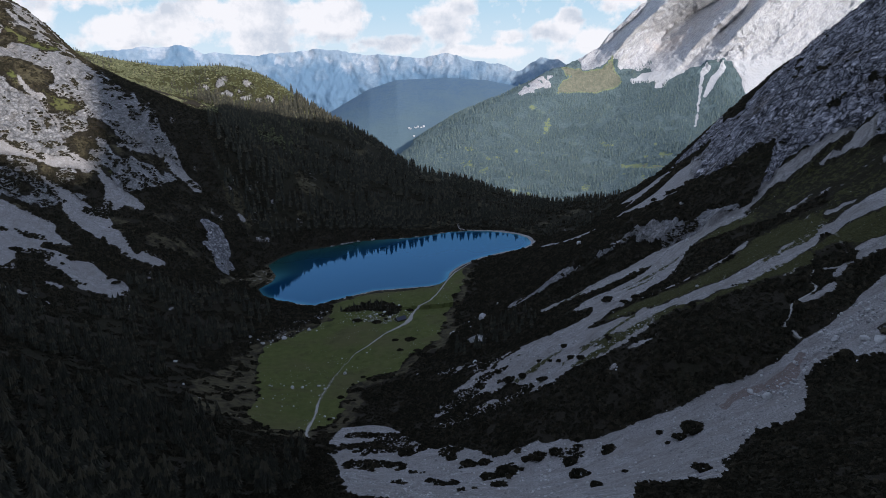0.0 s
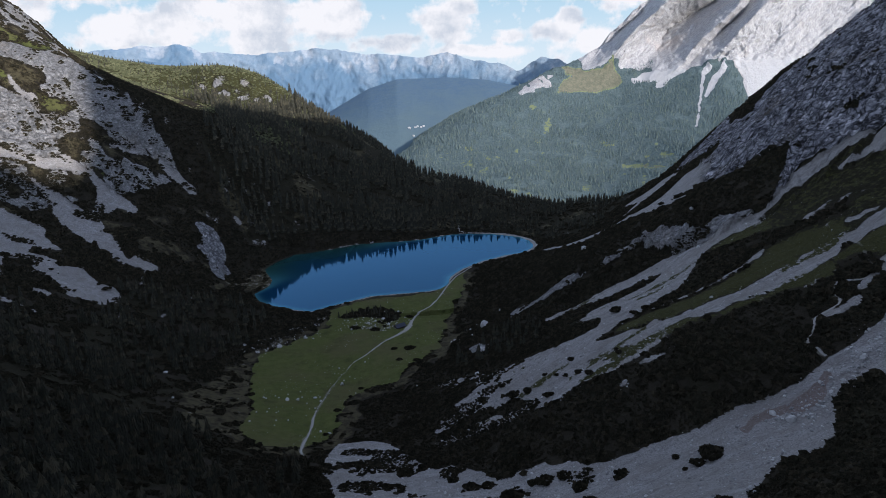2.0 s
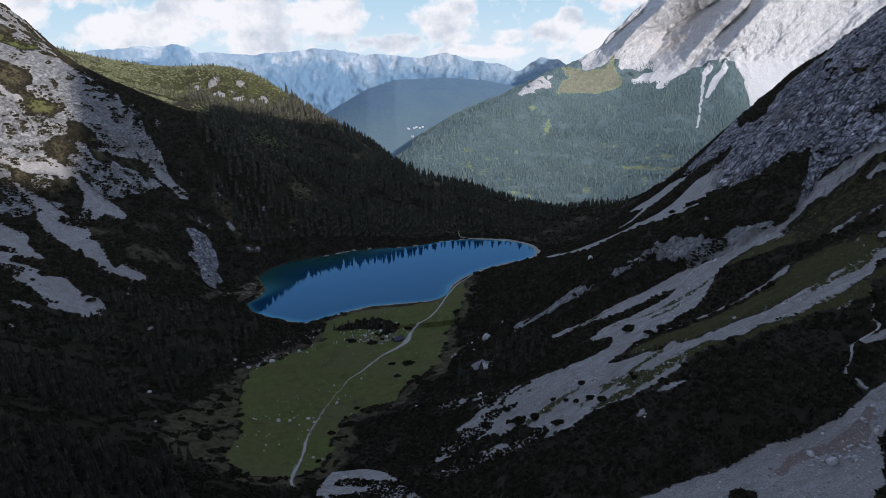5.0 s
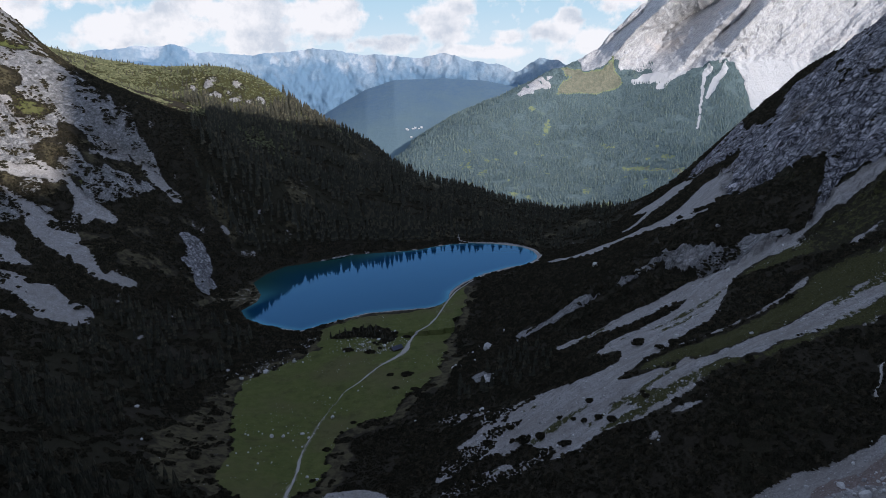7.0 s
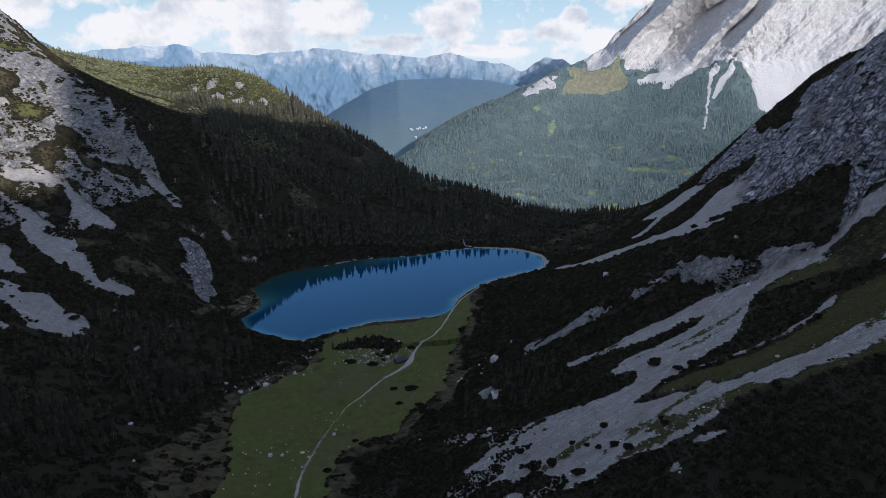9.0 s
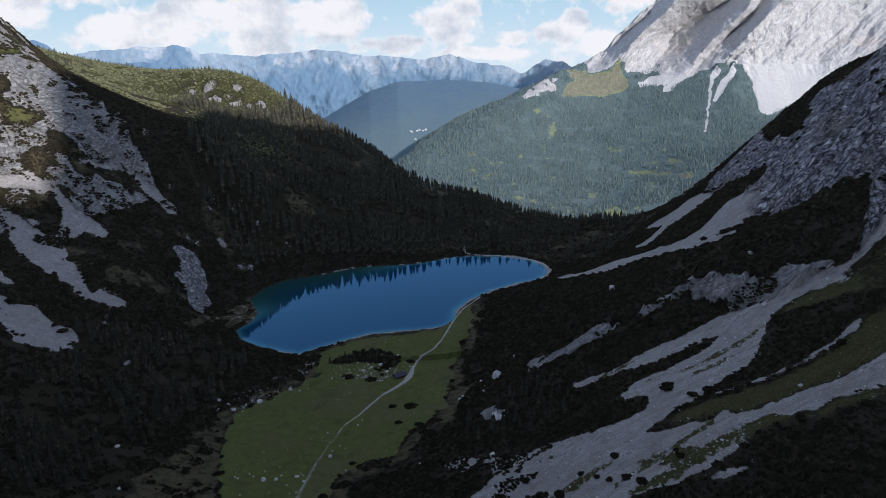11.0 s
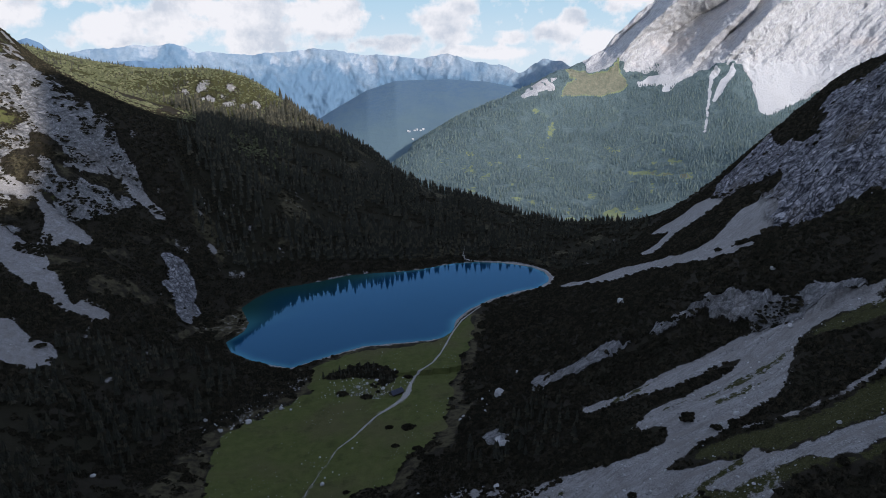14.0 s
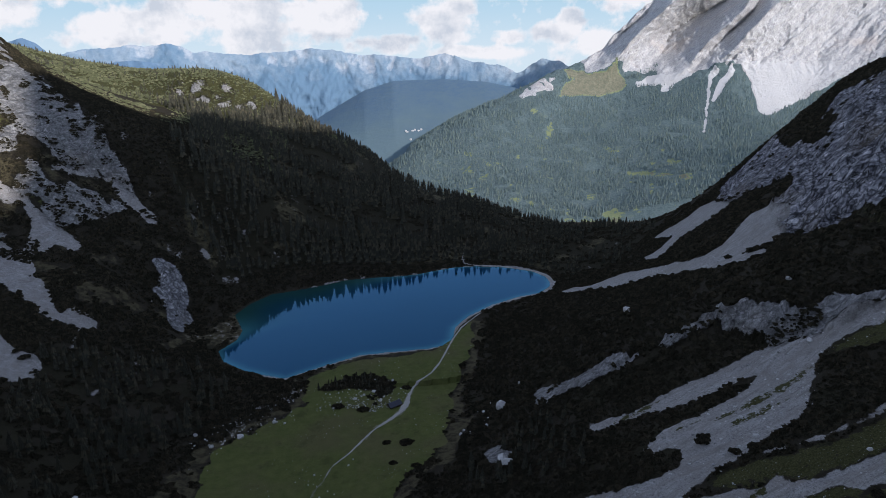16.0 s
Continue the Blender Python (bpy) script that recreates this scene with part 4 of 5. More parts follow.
def footpath(line, width, seed):
    """A trodden path laid on the ground."""
    pts = []
    for (x0, y0), (x1, y1) in zip(line, line[1:]):
        n = max(2, int(math.hypot(x1 - x0, y1 - y0) / 1.5))
        pts += [(x0 + (x1 - x0) * k / n, y0 + (y1 - y0) * k / n) for k in range(n)]
    p = np.array(pts + [line[-1]], float)
    for _ in range(5):
        p[1:-1] = (p[:-2] + 2 * p[1:-1] + p[2:]) / 4
    p = p + 0.9 * np.stack([fbm(p[:, 0] / 7, p[:, 1] / 7, seed, 3) - 0.5, fbm(p[:, 0] / 7, p[:, 1] / 7, seed + 3, 3) - 0.5], -1)
    way = np.gradient(p, axis=0)
    side = np.stack([-way[:, 1], way[:, 0]], -1) / np.hypot(way[:, 0], way[:, 1])[:, None]
    w = width * (0.55 + 0.9 * fbm(p[:, 0] / 12, p[:, 1] / 12, seed + 5, 3)) + 1.5 * np.exp(-((p[:, 0] + 34) ** 2 + (p[:, 1] - 525) ** 2) / 500)
    worn = smooth(0.38, 0.52, fbm(p[:, 0] / 6, p[:, 1] / 6, seed + 7, 2))
    w = w * (1 - smooth(372, 384, p[:, 1]) * smooth(482, 450, p[:, 1]) * (1 - 0.45 * worn)) * (0.6 + 0.8 * value_noise(p[:, 0] / 3, p[:, 1] / 3, seed + 8))
    rows = []
    for across, lift in ((-1.0, -0.3), (-0.8, 0.22), (0.0, 0.26), (0.8, 0.22), (1.0, -0.3)):
        q = p + side * (w * across)[:, None]
        rows.append(np.c_[q, np.maximum(height(q[:, 0], q[:, 1]), 0.1) + lift])
    v = np.stack(rows, 1)
    ob = mesh_object("path", v.reshape(-1, 3), grid_faces(len(p), 5), M_PATH)
    return tagged(ob, "trodden pale gravel footpath along the lake", "path", kind="structure")


footpath(PATH_SOUTH, 0.75, 401)
footpath(PATH_NORTH, 1.6, 411)
footpath(PATH_EAST[3:], 0.5, 421)

# ---------------------------------------------------------------- the lake
lake_x, lake_y = np.meshgrid(np.arange(-222, 130, 2.0), np.arange(565, 862, 2.0), indexing="xy")
shore_d = distance(LAKE + LAKE[:1], lake_x, lake_y)
wet = inside(LAKE, lake_x, lake_y)
keep = wet | (shore_d < 5)
north_west = smooth(-60, -150, lake_x - 0.25 * (lake_y - 700)) * smooth(640, 720, lake_y)
reach = 4.0 + 34.0 * north_west
shallow = np.where(wet, np.exp(-(shore_d / reach) ** 1.5), 1.0) * (0.6 + 0.6 * fbm(lake_x / 30, lake_y / 30, 81, 3))
lf = grid_faces(*lake_x.shape)
lf = lf[keep.ravel()[lf].all(1)]
lake = mesh_object("water", np.stack([lake_x, lake_y, 0 * lake_x], -1).reshape(-1, 3), lf, M_WATER,
                   attrs={"depth": np.stack([np.clip(shallow, 0, 1), north_west, 0 * wet, 0 * wet], -1).reshape(-1, 4)})
tagged(lake, "still deep blue mountain lake with turquoise shallows", "lake", kind="structure")

# ---------------------------------------------------------------- mountains beyond the valley
WOODED = [(40, 2450, -295), (475, 2350, -330), (805, 2350, -280), (1035, 2400, -215), (1380, 2450, -120), (1770, 2500, -115),
          (50, 2900, -230), (495, 2850, -230), (830, 2850, -240), (1255, 2950, -130), (1650, 2950, -100), (-155, 3050, -195),
          (-55, 3150, -145), (150, 3300, -65), (370, 3420, -5), (565, 3500, 40), (760, 3560, 60), (960, 3600, 80), (555, 3250, -105),
          (935, 3250, -85), (1355, 3300, 5), (1210, 3550, 100), (1600, 3500, 190), (1650, 3380, 80), (1825, 3300, -10), (2005, 3200, -35)]
ROCKY = [(885, 3720, 225), (1030, 3800, 330), (1145, 3870, 460), (1310, 3950, 570), (1365, 3720, 320), (1675, 3700, 345),
         (1970, 3650, 335), (2255, 3600, 330), (1620, 4050, 745), (2120, 4050, 800), (2640, 4000, 720), (715, 3660, 165),
         (600, 3640, 145), (495, 3560, 85)]
BEYOND = [(-350, 3300, -330), (-250, 3700, -300), (100, 4000, -280), (450, 4100, -380), (800, 4250, -330), (-300, 2300, -480),
          (300, 2000, -480), (1000, 2000, -420), (1800, 2300, -300), (1200, 4400, 150), (2200, 4200, 600), (2400, 3400, 250)]
massif_base = plate(WOODED + ROCKY + BEYOND, 0.002)
CLIFFS = [(822, 3685), (907, 3668), (991, 3672), (1029, 3671), (1189, 3665), (1187, 3604), (1135, 3575), (1214, 3540), (1316, 3538), (1387, 3536), (1438, 3520), (1500, 3499), (1583, 3482), (1607, 3419), (1562, 3202), (1592, 3176), (1760, 3294), (1842, 3345), (1917, 3383), (2200, 3460), (2700, 3370), (3000, 4600), (740, 4600)]
CLIFF_WEST = [(401, 3504), (491, 3596), (560, 3625), (625, 3640), (681, 3598), (606, 3550), (486, 3512)]
APRON_WEST = [(1042, 3589), (1147, 3621), (1228, 3591), (1319, 3553), (1380, 3532), (1305, 3533), (1246, 3529), (1201, 3491), (1179, 3519),
    (1209, 3542), (1134, 3572)]
APRON_THREAD = [(1527, 3492), (1497, 3471), (1436, 3424), (1372, 3320), (1393, 3318), (1474, 3403), (1550, 3474)]
APRON_THREAD_WEST = [(1439, 3508), (1418, 3489), (1387, 3418), (1322, 3257), (1242, 3076), (1249, 3066), (1334, 3252), (1391, 3389), (1431, 3467),
    (1472, 3493)]
APRON_EAST = [(1586, 3495), (1617, 3400), (1569, 3213), (1597, 3186), (1736, 3275), (1902, 3401), (2031, 3468), (2140, 3497), (2030, 3566),
    (1865, 3539), (1713, 3541)]
APRONS = [APRON_WEST, APRON_THREAD, APRON_THREAD_WEST, APRON_EAST]
PASTURE = [(637, 3513), (680, 3592), (818, 3671), (906, 3651), (992, 3667), (1018, 3647), (1026, 3600), (950, 3582), (858, 3554), (767, 3559)]
GLADE_A = [(829, 2864), (912, 2812), (945, 2633), (988, 2510), (977, 2480), (872, 2689), (818, 2823)]
GLADE_B = [(537, 3285), (579, 3335), (580, 3271), (542, 3189), (511, 3152), (539, 3226)]
GLADE_C = [(473, 3410), (522, 3442), (525, 3399), (482, 3365)]
GLADE_D = [(599, 2384), (668, 2409), (677, 2325), (638, 2293), (605, 2323)]
GLADE_E = [(863, 2660), (861, 2584), (800, 2430), (797, 2465)]
GLADE_F = [(908, 2527), (922, 2475), (896, 2433)]
GLADE_G = [(353, 3000), (373, 3012), (359, 2936), (343, 2935)]
PASTURE_UP = [(699, 3656), (690, 3700), (815, 3700), (822, 3661), (716, 3626)]
CLEARCUT = [(960, 3467), (1072, 3448), (1067, 3379), (965, 3373), (839, 3214), (782, 3209), (856, 3346)]
PASTURES = [PASTURE, PASTURE_UP, GLADE_A, GLADE_B, GLADE_C, GLADE_D, GLADE_E, GLADE_F, GLADE_G]


def massif_height(x, y):
    z = massif_base(x, y)
    crag = smooth(60, 260, z + 60 * (fbm(x / 200, y / 200, 91) - 0.5))
    q, s = x * 0.73 - y * 0.68, x * 0.68 + y * 0.73
    z = z + crag * (60 * (ridged(q / 380, s / 1200, 93, 2) - 0.66) + 40 * (ridged(q / 150 + s / 500, s / 330, 95, 3) - 0.62) + 34 * (ridged(q / 95, s / 170, 97, 5) - 0.6) + 22 * (ridged(x / 45, y / 38, 89, 3) - 0.6))
    return z + (1 - crag) * 26 * (fbm(x / 190, y / 190, 99, 4) - 0.5)


m_az = np.radians(np.arange(-7, 40, 0.085))
m_r = np.r_[np.arange(2150, 3300, 14), np.arange(3300, 4480, 6)]
MR, MA = np.meshgrid(m_r, m_az, indexing="ij")
MX, MY = MR * np.sin(MA), MR * np.cos(MA)
MZ = massif_height(MX, MY) - 280 * smooth(radians(-2.5), radians(-5.0), MA) * smooth(3150, 3400, MR)


# three great ribs lean up to the right, each with a gentle right side and a steep left one; smaller ones between
def rib_wave(u, v, seed):
    g = u + 0.9 * (fbm(u * 0.8, v * 0.8, seed, 3) - 0.5)
    k = np.floor(g)
    t = g - k
    return np.where(t < 0.3, t / 0.3, (1 - t) / 0.7) * (0.2 + 1.2 * value_noise(k * 7.0, v, seed + 4)) - 0.4


lean = 3700 * MA - 0.88 * MZ
s_rib = lean + 110 * (fbm(lean / 230, MZ / 190, 191, 2) - 0.5) + 16 * (ridged(lean / 45, MZ / 40, 195, 4) - 0.6)
great = np.interp(s_rib, [560, 640, 690, 775, 955, 1140, 1165, 1190, 1300, 1450, 1700, 2400], [0, -40, -110, 100, -300, 120, 60, 0, 200, 60, -60, -60])
foot = MZ + 90 * (fbm(MX / 150, MY / 150, 91) - 0.5)
MR = MR - smooth(100, 380, foot) * great - smooth(120, 300, foot) * (
    20 * rib_wave(lean / 120 + MZ / 700 + 0.6 * fbm(MX / 260, MY / 260, 96, 3), MZ / 160, 97) + 6 * rib_wave(lean / 52 - MZ / 400, MZ / 80, 105)
    + 3 * rib_wave(lean / 21 + MZ / 120, MZ / 40, 115) + 12 * (ridged(lean / 50 + 7, MZ / 90, 98, 4) - 0.6))
MX, MY = MR * np.sin(MA), MR * np.cos(MA)
wx, wy = warped(MX, MY, 101, 60, 14)
m_cover = np.stack([inside(CLIFFS, wx, wy) | (inside(CLIFF_WEST, *warped(MX, MY, 104, 40, 26)) & (fbm(MX / 30, MZ / 30, 106, 3) > 0.42)) | (MZ > 240), (areas(APRONS[1:3], MX, MY, 103, 30, 8) | areas([APRON_WEST, APRON_EAST], MX, MY, 103, 50, 24)), np.where(areas(PASTURES[:2], MX, MY, 105, 40, 12), 1.0, 0.66 * areas(PASTURES[2:], MX, MY, 105, 40, 16)) + 0.66 * ((fbm(MX / 60, MY / 45, 107, 4) > 0.655) & (MZ < -150)), 0 * MX], -1).astype(float)
m_cover = softened(m_cover, 2)
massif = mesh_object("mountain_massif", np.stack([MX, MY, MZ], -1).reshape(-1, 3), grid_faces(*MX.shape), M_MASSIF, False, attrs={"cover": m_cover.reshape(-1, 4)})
tagged(massif, "sunlit pale limestone massif above a wooded slope", "mountain", kind="structure")


def far_ridge(name, label, profile, r_base, r_crest, z_base, mat, seed, spur, jag):
    """A distant ridge: bearings and heights (degrees) of its crest, seen from over the basin."""
    b = np.arange(profile[0][0], profile[-1][0], 0.07)
    e = np.interp(b, [p[0] for p in profile], [p[1] for p in profile])
    e = np.convolve(np.pad(e, 2, mode="edge"), np.ones(5) / 5, mode="valid")
    teeth = r_crest * np.radians(jag) * (0.5 * fbm(b * 1.1, 0 * b, seed, 6, 0.6) + 0.5 * ridged(b * 0.7, 0 * b, seed + 2, 4) - 0.55)
    s = np.linspace(0, 1, 48)
    S, B = np.meshgrid(s, np.radians(b), indexing="ij")
    crest = 232 + r_crest * np.tan(np.radians(e))
    z = z_base + (crest[None] - z_base) * S ** 0.85 + teeth[None] * S ** 8
    arc = r_crest * B
    # spurs run down from the crest and fork, gullies between them
    sway = 90 * (fbm(arc / 300, z / 300, seed + 9, 2) - 0.5)
    ribs = 0.7 * ridged((arc + sway + 0.6 * z) / 190, (z - 0.3 * arc) / 200, seed + 5, 5) + 0.3 * ridged((arc - 0.7 * z) / 80, (z + 0.3 * arc) / 95, seed + 15, 4)
    rr = r_base + (r_crest - r_base) * S - (ribs - 0.62) * 5 * spur * (0.35 + 0.65 * (1 - S))
    v = np.stack([rr * np.sin(B), 60 + rr * np.cos(B), z], -1).reshape(-1, 3)
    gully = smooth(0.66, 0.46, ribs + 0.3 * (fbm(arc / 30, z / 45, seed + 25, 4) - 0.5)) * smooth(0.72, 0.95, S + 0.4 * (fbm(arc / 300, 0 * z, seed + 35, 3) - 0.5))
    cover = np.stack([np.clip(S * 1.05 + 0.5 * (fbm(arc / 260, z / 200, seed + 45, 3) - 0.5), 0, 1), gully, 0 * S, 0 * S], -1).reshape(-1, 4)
    ob = mesh_object(name, v, grid_faces(*S.shape), mat, attrs={"cover": cover})
    return tagged(ob, label, "mountain range", kind="structure")


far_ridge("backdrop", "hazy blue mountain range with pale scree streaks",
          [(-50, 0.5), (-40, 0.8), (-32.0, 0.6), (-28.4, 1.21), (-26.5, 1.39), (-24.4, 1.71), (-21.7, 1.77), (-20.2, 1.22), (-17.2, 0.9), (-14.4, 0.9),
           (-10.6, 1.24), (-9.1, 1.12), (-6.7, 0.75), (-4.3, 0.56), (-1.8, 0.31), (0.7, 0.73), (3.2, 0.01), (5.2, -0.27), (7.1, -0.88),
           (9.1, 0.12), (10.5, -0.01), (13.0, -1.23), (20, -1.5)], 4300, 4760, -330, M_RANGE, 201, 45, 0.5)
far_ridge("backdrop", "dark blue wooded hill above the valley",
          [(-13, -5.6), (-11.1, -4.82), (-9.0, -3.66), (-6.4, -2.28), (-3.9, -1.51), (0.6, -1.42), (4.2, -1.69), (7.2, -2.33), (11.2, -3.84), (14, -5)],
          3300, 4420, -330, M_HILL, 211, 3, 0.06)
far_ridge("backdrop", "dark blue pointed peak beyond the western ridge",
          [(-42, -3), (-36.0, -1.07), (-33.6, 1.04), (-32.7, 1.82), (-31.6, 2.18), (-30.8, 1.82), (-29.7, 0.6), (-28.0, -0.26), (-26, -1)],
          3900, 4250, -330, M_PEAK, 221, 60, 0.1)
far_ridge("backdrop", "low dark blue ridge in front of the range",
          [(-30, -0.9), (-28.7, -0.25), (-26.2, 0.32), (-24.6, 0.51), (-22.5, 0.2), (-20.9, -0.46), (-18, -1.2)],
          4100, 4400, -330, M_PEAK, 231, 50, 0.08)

# ---------------------------------------------------------------- sky with clouds
s_b = np.arange(-60, 60.1, 0.2)
s_e = np.r_[np.arange(-4, 7.6, 0.17), np.arange(7.7, 20, 0.8)]
SE, SB = np.meshgrid(s_e, s_b, indexing="ij")
puffs = [(-26, 2.6, 3.4, 1.3), (-22.5, 3.4, 3.5, 1.4), (-15, 2.6, 3.6, 1.5), (-10, 3.6, 3.0, 1.6), (-17, 4.4, 5.0, 1.0), (1.0, 3.3, 2.6, 1.5), (2.2, 4.4, 1.6, 1.0),
         (10.0, 2.0, 2.0, 1.0), (11.4, 3.2, 1.1, 0.8), (-34, 4.0, 4.0, 1.2), (-4, 1.6, 3.0, 0.7), (6.4, 1.9, 1.4, 0.6), (17, 5.2, 3.5, 1.2), (-30, 6.0, 8, 1.2), (14, 1.2, 2.5, 0.9), (4, 0.8, 4.0, 0.5)]
cloud = np.zeros(SE.shape)
for b, e, w, h in puffs:
    cloud = np.maximum(cloud, 1.05 - ((SB - b) / w) ** 2 * 0.5 - ((SE - e) / h) ** 2 * 0.5)
billow = 0.6 * fbm(SB * 0.55, SE * 0.8, 241, 6, 0.55) + 0.4 * ridged(SB * 0.5, SE * 0.7, 243, 5)
cloud = np.clip(cloud, 0, 1) * 0.75 + (billow - 0.54) * 1.6 + 0.14
grey = np.clip(0.6 * smooth(-24, -34, SB) * smooth(3, 6, SE) + 2.6 * (fbm(SB * 0.22 + 7, SE * 0.55, 247, 3) - 0.40) * smooth(0.25, 0.8, cloud), 0, 1)
fade = smooth(13, 8, SE) * smooth(60, 50, np.abs(SB))
r_sky = 4840
sv = np.stack([r_sky * np.sin(np.radians(SB)), 70 + r_sky * np.cos(np.radians(SB)), 232 + r_sky * np.tan(np.radians(SE))], -1)
sky_ob = mesh_object("backdrop", sv.reshape(-1, 3), grid_faces(*SE.shape), M_SKY,
                     attrs={"cover": np.stack([np.clip(cloud, 0, 1), grey, smooth(0, 6, SE), fade], -1).reshape(-1, 4)})
tagged(sky_ob, "pale blue sky with bright cumulus clouds", "sky", kind="structure")


# ---------------------------------------------------------------- plants and stones: shapes
def spread(shape, spots, sizes, heights, turns, tilt=None):
    """Copies of one shape (verts, tris) at many spots, as one pair of arrays."""
    v, f = shape
    c, s = np.cos(turns)[:, None], np.sin(turns)[:, None]
    x = (v[None, :, 0] * c - v[None, :, 1] * s) * sizes[:, None] + spots[:, 0:1]
    y = (v[None, :, 0] * s + v[None, :, 1] * c) * sizes[:, None] + spots[:, 1:2]
    z = v[None, :, 2] * heights[:, None] + spots[:, 2:3]
    faces = (f[None] + (np.arange(len(spots)) * len(v))[:, None, None]).reshape(-1, 3)
    return np.stack([x, y, z], -1).reshape(-1, 3), faces


def joined(pairs):
    vs, fs, n = [], [], 0
    for v, f in pairs:
        vs.append(v)
        fs.append(f + n)
        n += len(v)
    return np.concatenate(vs), np.concatenate(fs)


def dome(rng, segs=5):
    """A ragged clump of upright pine twigs, one unit across and high."""
    v, f = [], []
    n = segs * 2
    for k in range(n):
        a = 2 * math.pi * (k + rng.uniform(-0.25, 0.25)) / n
        q = rng.uniform(0.85, 1.3) if k % 2 == 0 else rng.uniform(0.4, 0.75)
        v.append((q * math.cos(a), q * math.sin(a), rng.uniform(0.15, 0.75) if k % 2 == 0 else rng.uniform(-0.4, 0.0)))
    v.append((rng.uniform(-0.3, 0.3), rng.uniform(-0.3, 0.3), rng.uniform(0.9, 1.25)))
    f = [(k, (k + 1) % n, n) for k in range(n)]
    return np.array(v, float), np.array(f)


def spruce_crown(rng, tiers, points):
    """Drooping, star-shaped skirts of branches, one unit high."""
    v, f = [], []
    for t in range(tiers):
        low, top = 0.07 + 0.86 * t / tiers, min(1.0, 0.07 + 0.86 * t / tiers + 1.75 / (tiers + 1))
        r = 0.185 * (1 - low) ** 0.8 + 0.012
        n, first = points * 2, len(v)
        spin = rng.uniform(0, 6.3)
        for k in range(n):
            a = spin + 2 * math.pi * k / n
            q = r * (rng.uniform(0.8, 1.2) if k % 2 == 0 else rng.uniform(0.42, 0.6))
            v.append((q * math.cos(a), q * math.sin(a), low + (0 if k % 2 == 0 else 0.035) + rng.uniform(-0.012, 0.012)))
        v.append((rng.uniform(-0.006, 0.006), rng.uniform(-0.006, 0.006), top))
        f += [(first + k, first + (k + 1) % n, first + n) for k in range(n)]
    return np.array(v, float), np.array(f)


def trunk_shape(segs=6):
    v = [(r * math.cos(2 * math.pi * k / segs), r * math.sin(2 * math.pi * k / segs), z) for r, z in ((0.018, -0.06), (0.013, 0.2), (0.004, 0.9)) for k in range(segs)]
    f = []
    for ring in range(2):
        for k in range(segs):
            a, b = ring * segs + k, ring * segs + (k + 1) % segs
            f += [(a, b, a + segs), (b, b + segs, a + segs)]
    return np.array(v, float), np.array(f)


def cone_shape(segs=5):
    v = [(0.2 * math.cos(2 * math.pi * k / segs), 0.2 * math.sin(2 * math.pi * k / segs), -0.1) for k in range(segs)] + [(0, 0, 1)]
    return np.array(v, float), np.array([(k, (k + 1) % segs, segs) for k in range(segs)])


def stone_shape(rng, fine):
    bm = bmesh.new()
    bmesh.ops.create_icosphere(bm, subdivisions=2 if fine else 1, radius=1.0)
    for k in range(5 if fine else 3):
        n = Vector((rng.uniform(-1, 1), rng.uniform(-1, 1), rng.uniform(-0.4, 1))).normalized()
        cut = rng.uniform(0.55, 0.8)
        for w in bm.verts:
            over = w.co.dot(n) - cut
            if over > 0:
                w.co -= n * over
    for w in bm.verts:
        w.co *= 1 + 0.22 * (noise.noise(w.co * 1.7 + Vector((rng.uniform(0, 0.01), 3, 7))))
    v = np.array([w.co[:] for w in bm.verts])
    f = np.array([[w.index for w in t.verts] for t in bm.faces])
    bm.free()
    return v * (1, 0.8, 0.75), f


def part(name, shape, mat, parent, smooth_shade=False):
    ob = mesh_object(name, shape[0], shape[1], mat, smooth_shade)
    ob.parent = parent
    return ob


def jitter_grid(x0, x1, y0, y1, step, rng):
    gx, gy = np.meshgrid(np.arange(x0, x1, step), np.arange(y0, y1, step))
    gx = gx + rng.uniform(-0.5, 0.5, gx.shape) * step
    gy = gy + rng.uniform(-0.5, 0.5, gy.shape) * step
    return gx.ravel(), gy.ravel()


def in_view(x, y, margin=40):
    return np.abs(x) < 0.74 * (y + 10) + margin


BUSH_FIELDS = [(-406, 684, 8), (-419, 676, 8), (-351, 492, 13), (-330, 496, 8), (-48, 560, 8), (-66, 565, 7), (-455, 640, 22), (-330, 640, 12), (-236, 678, 9)]


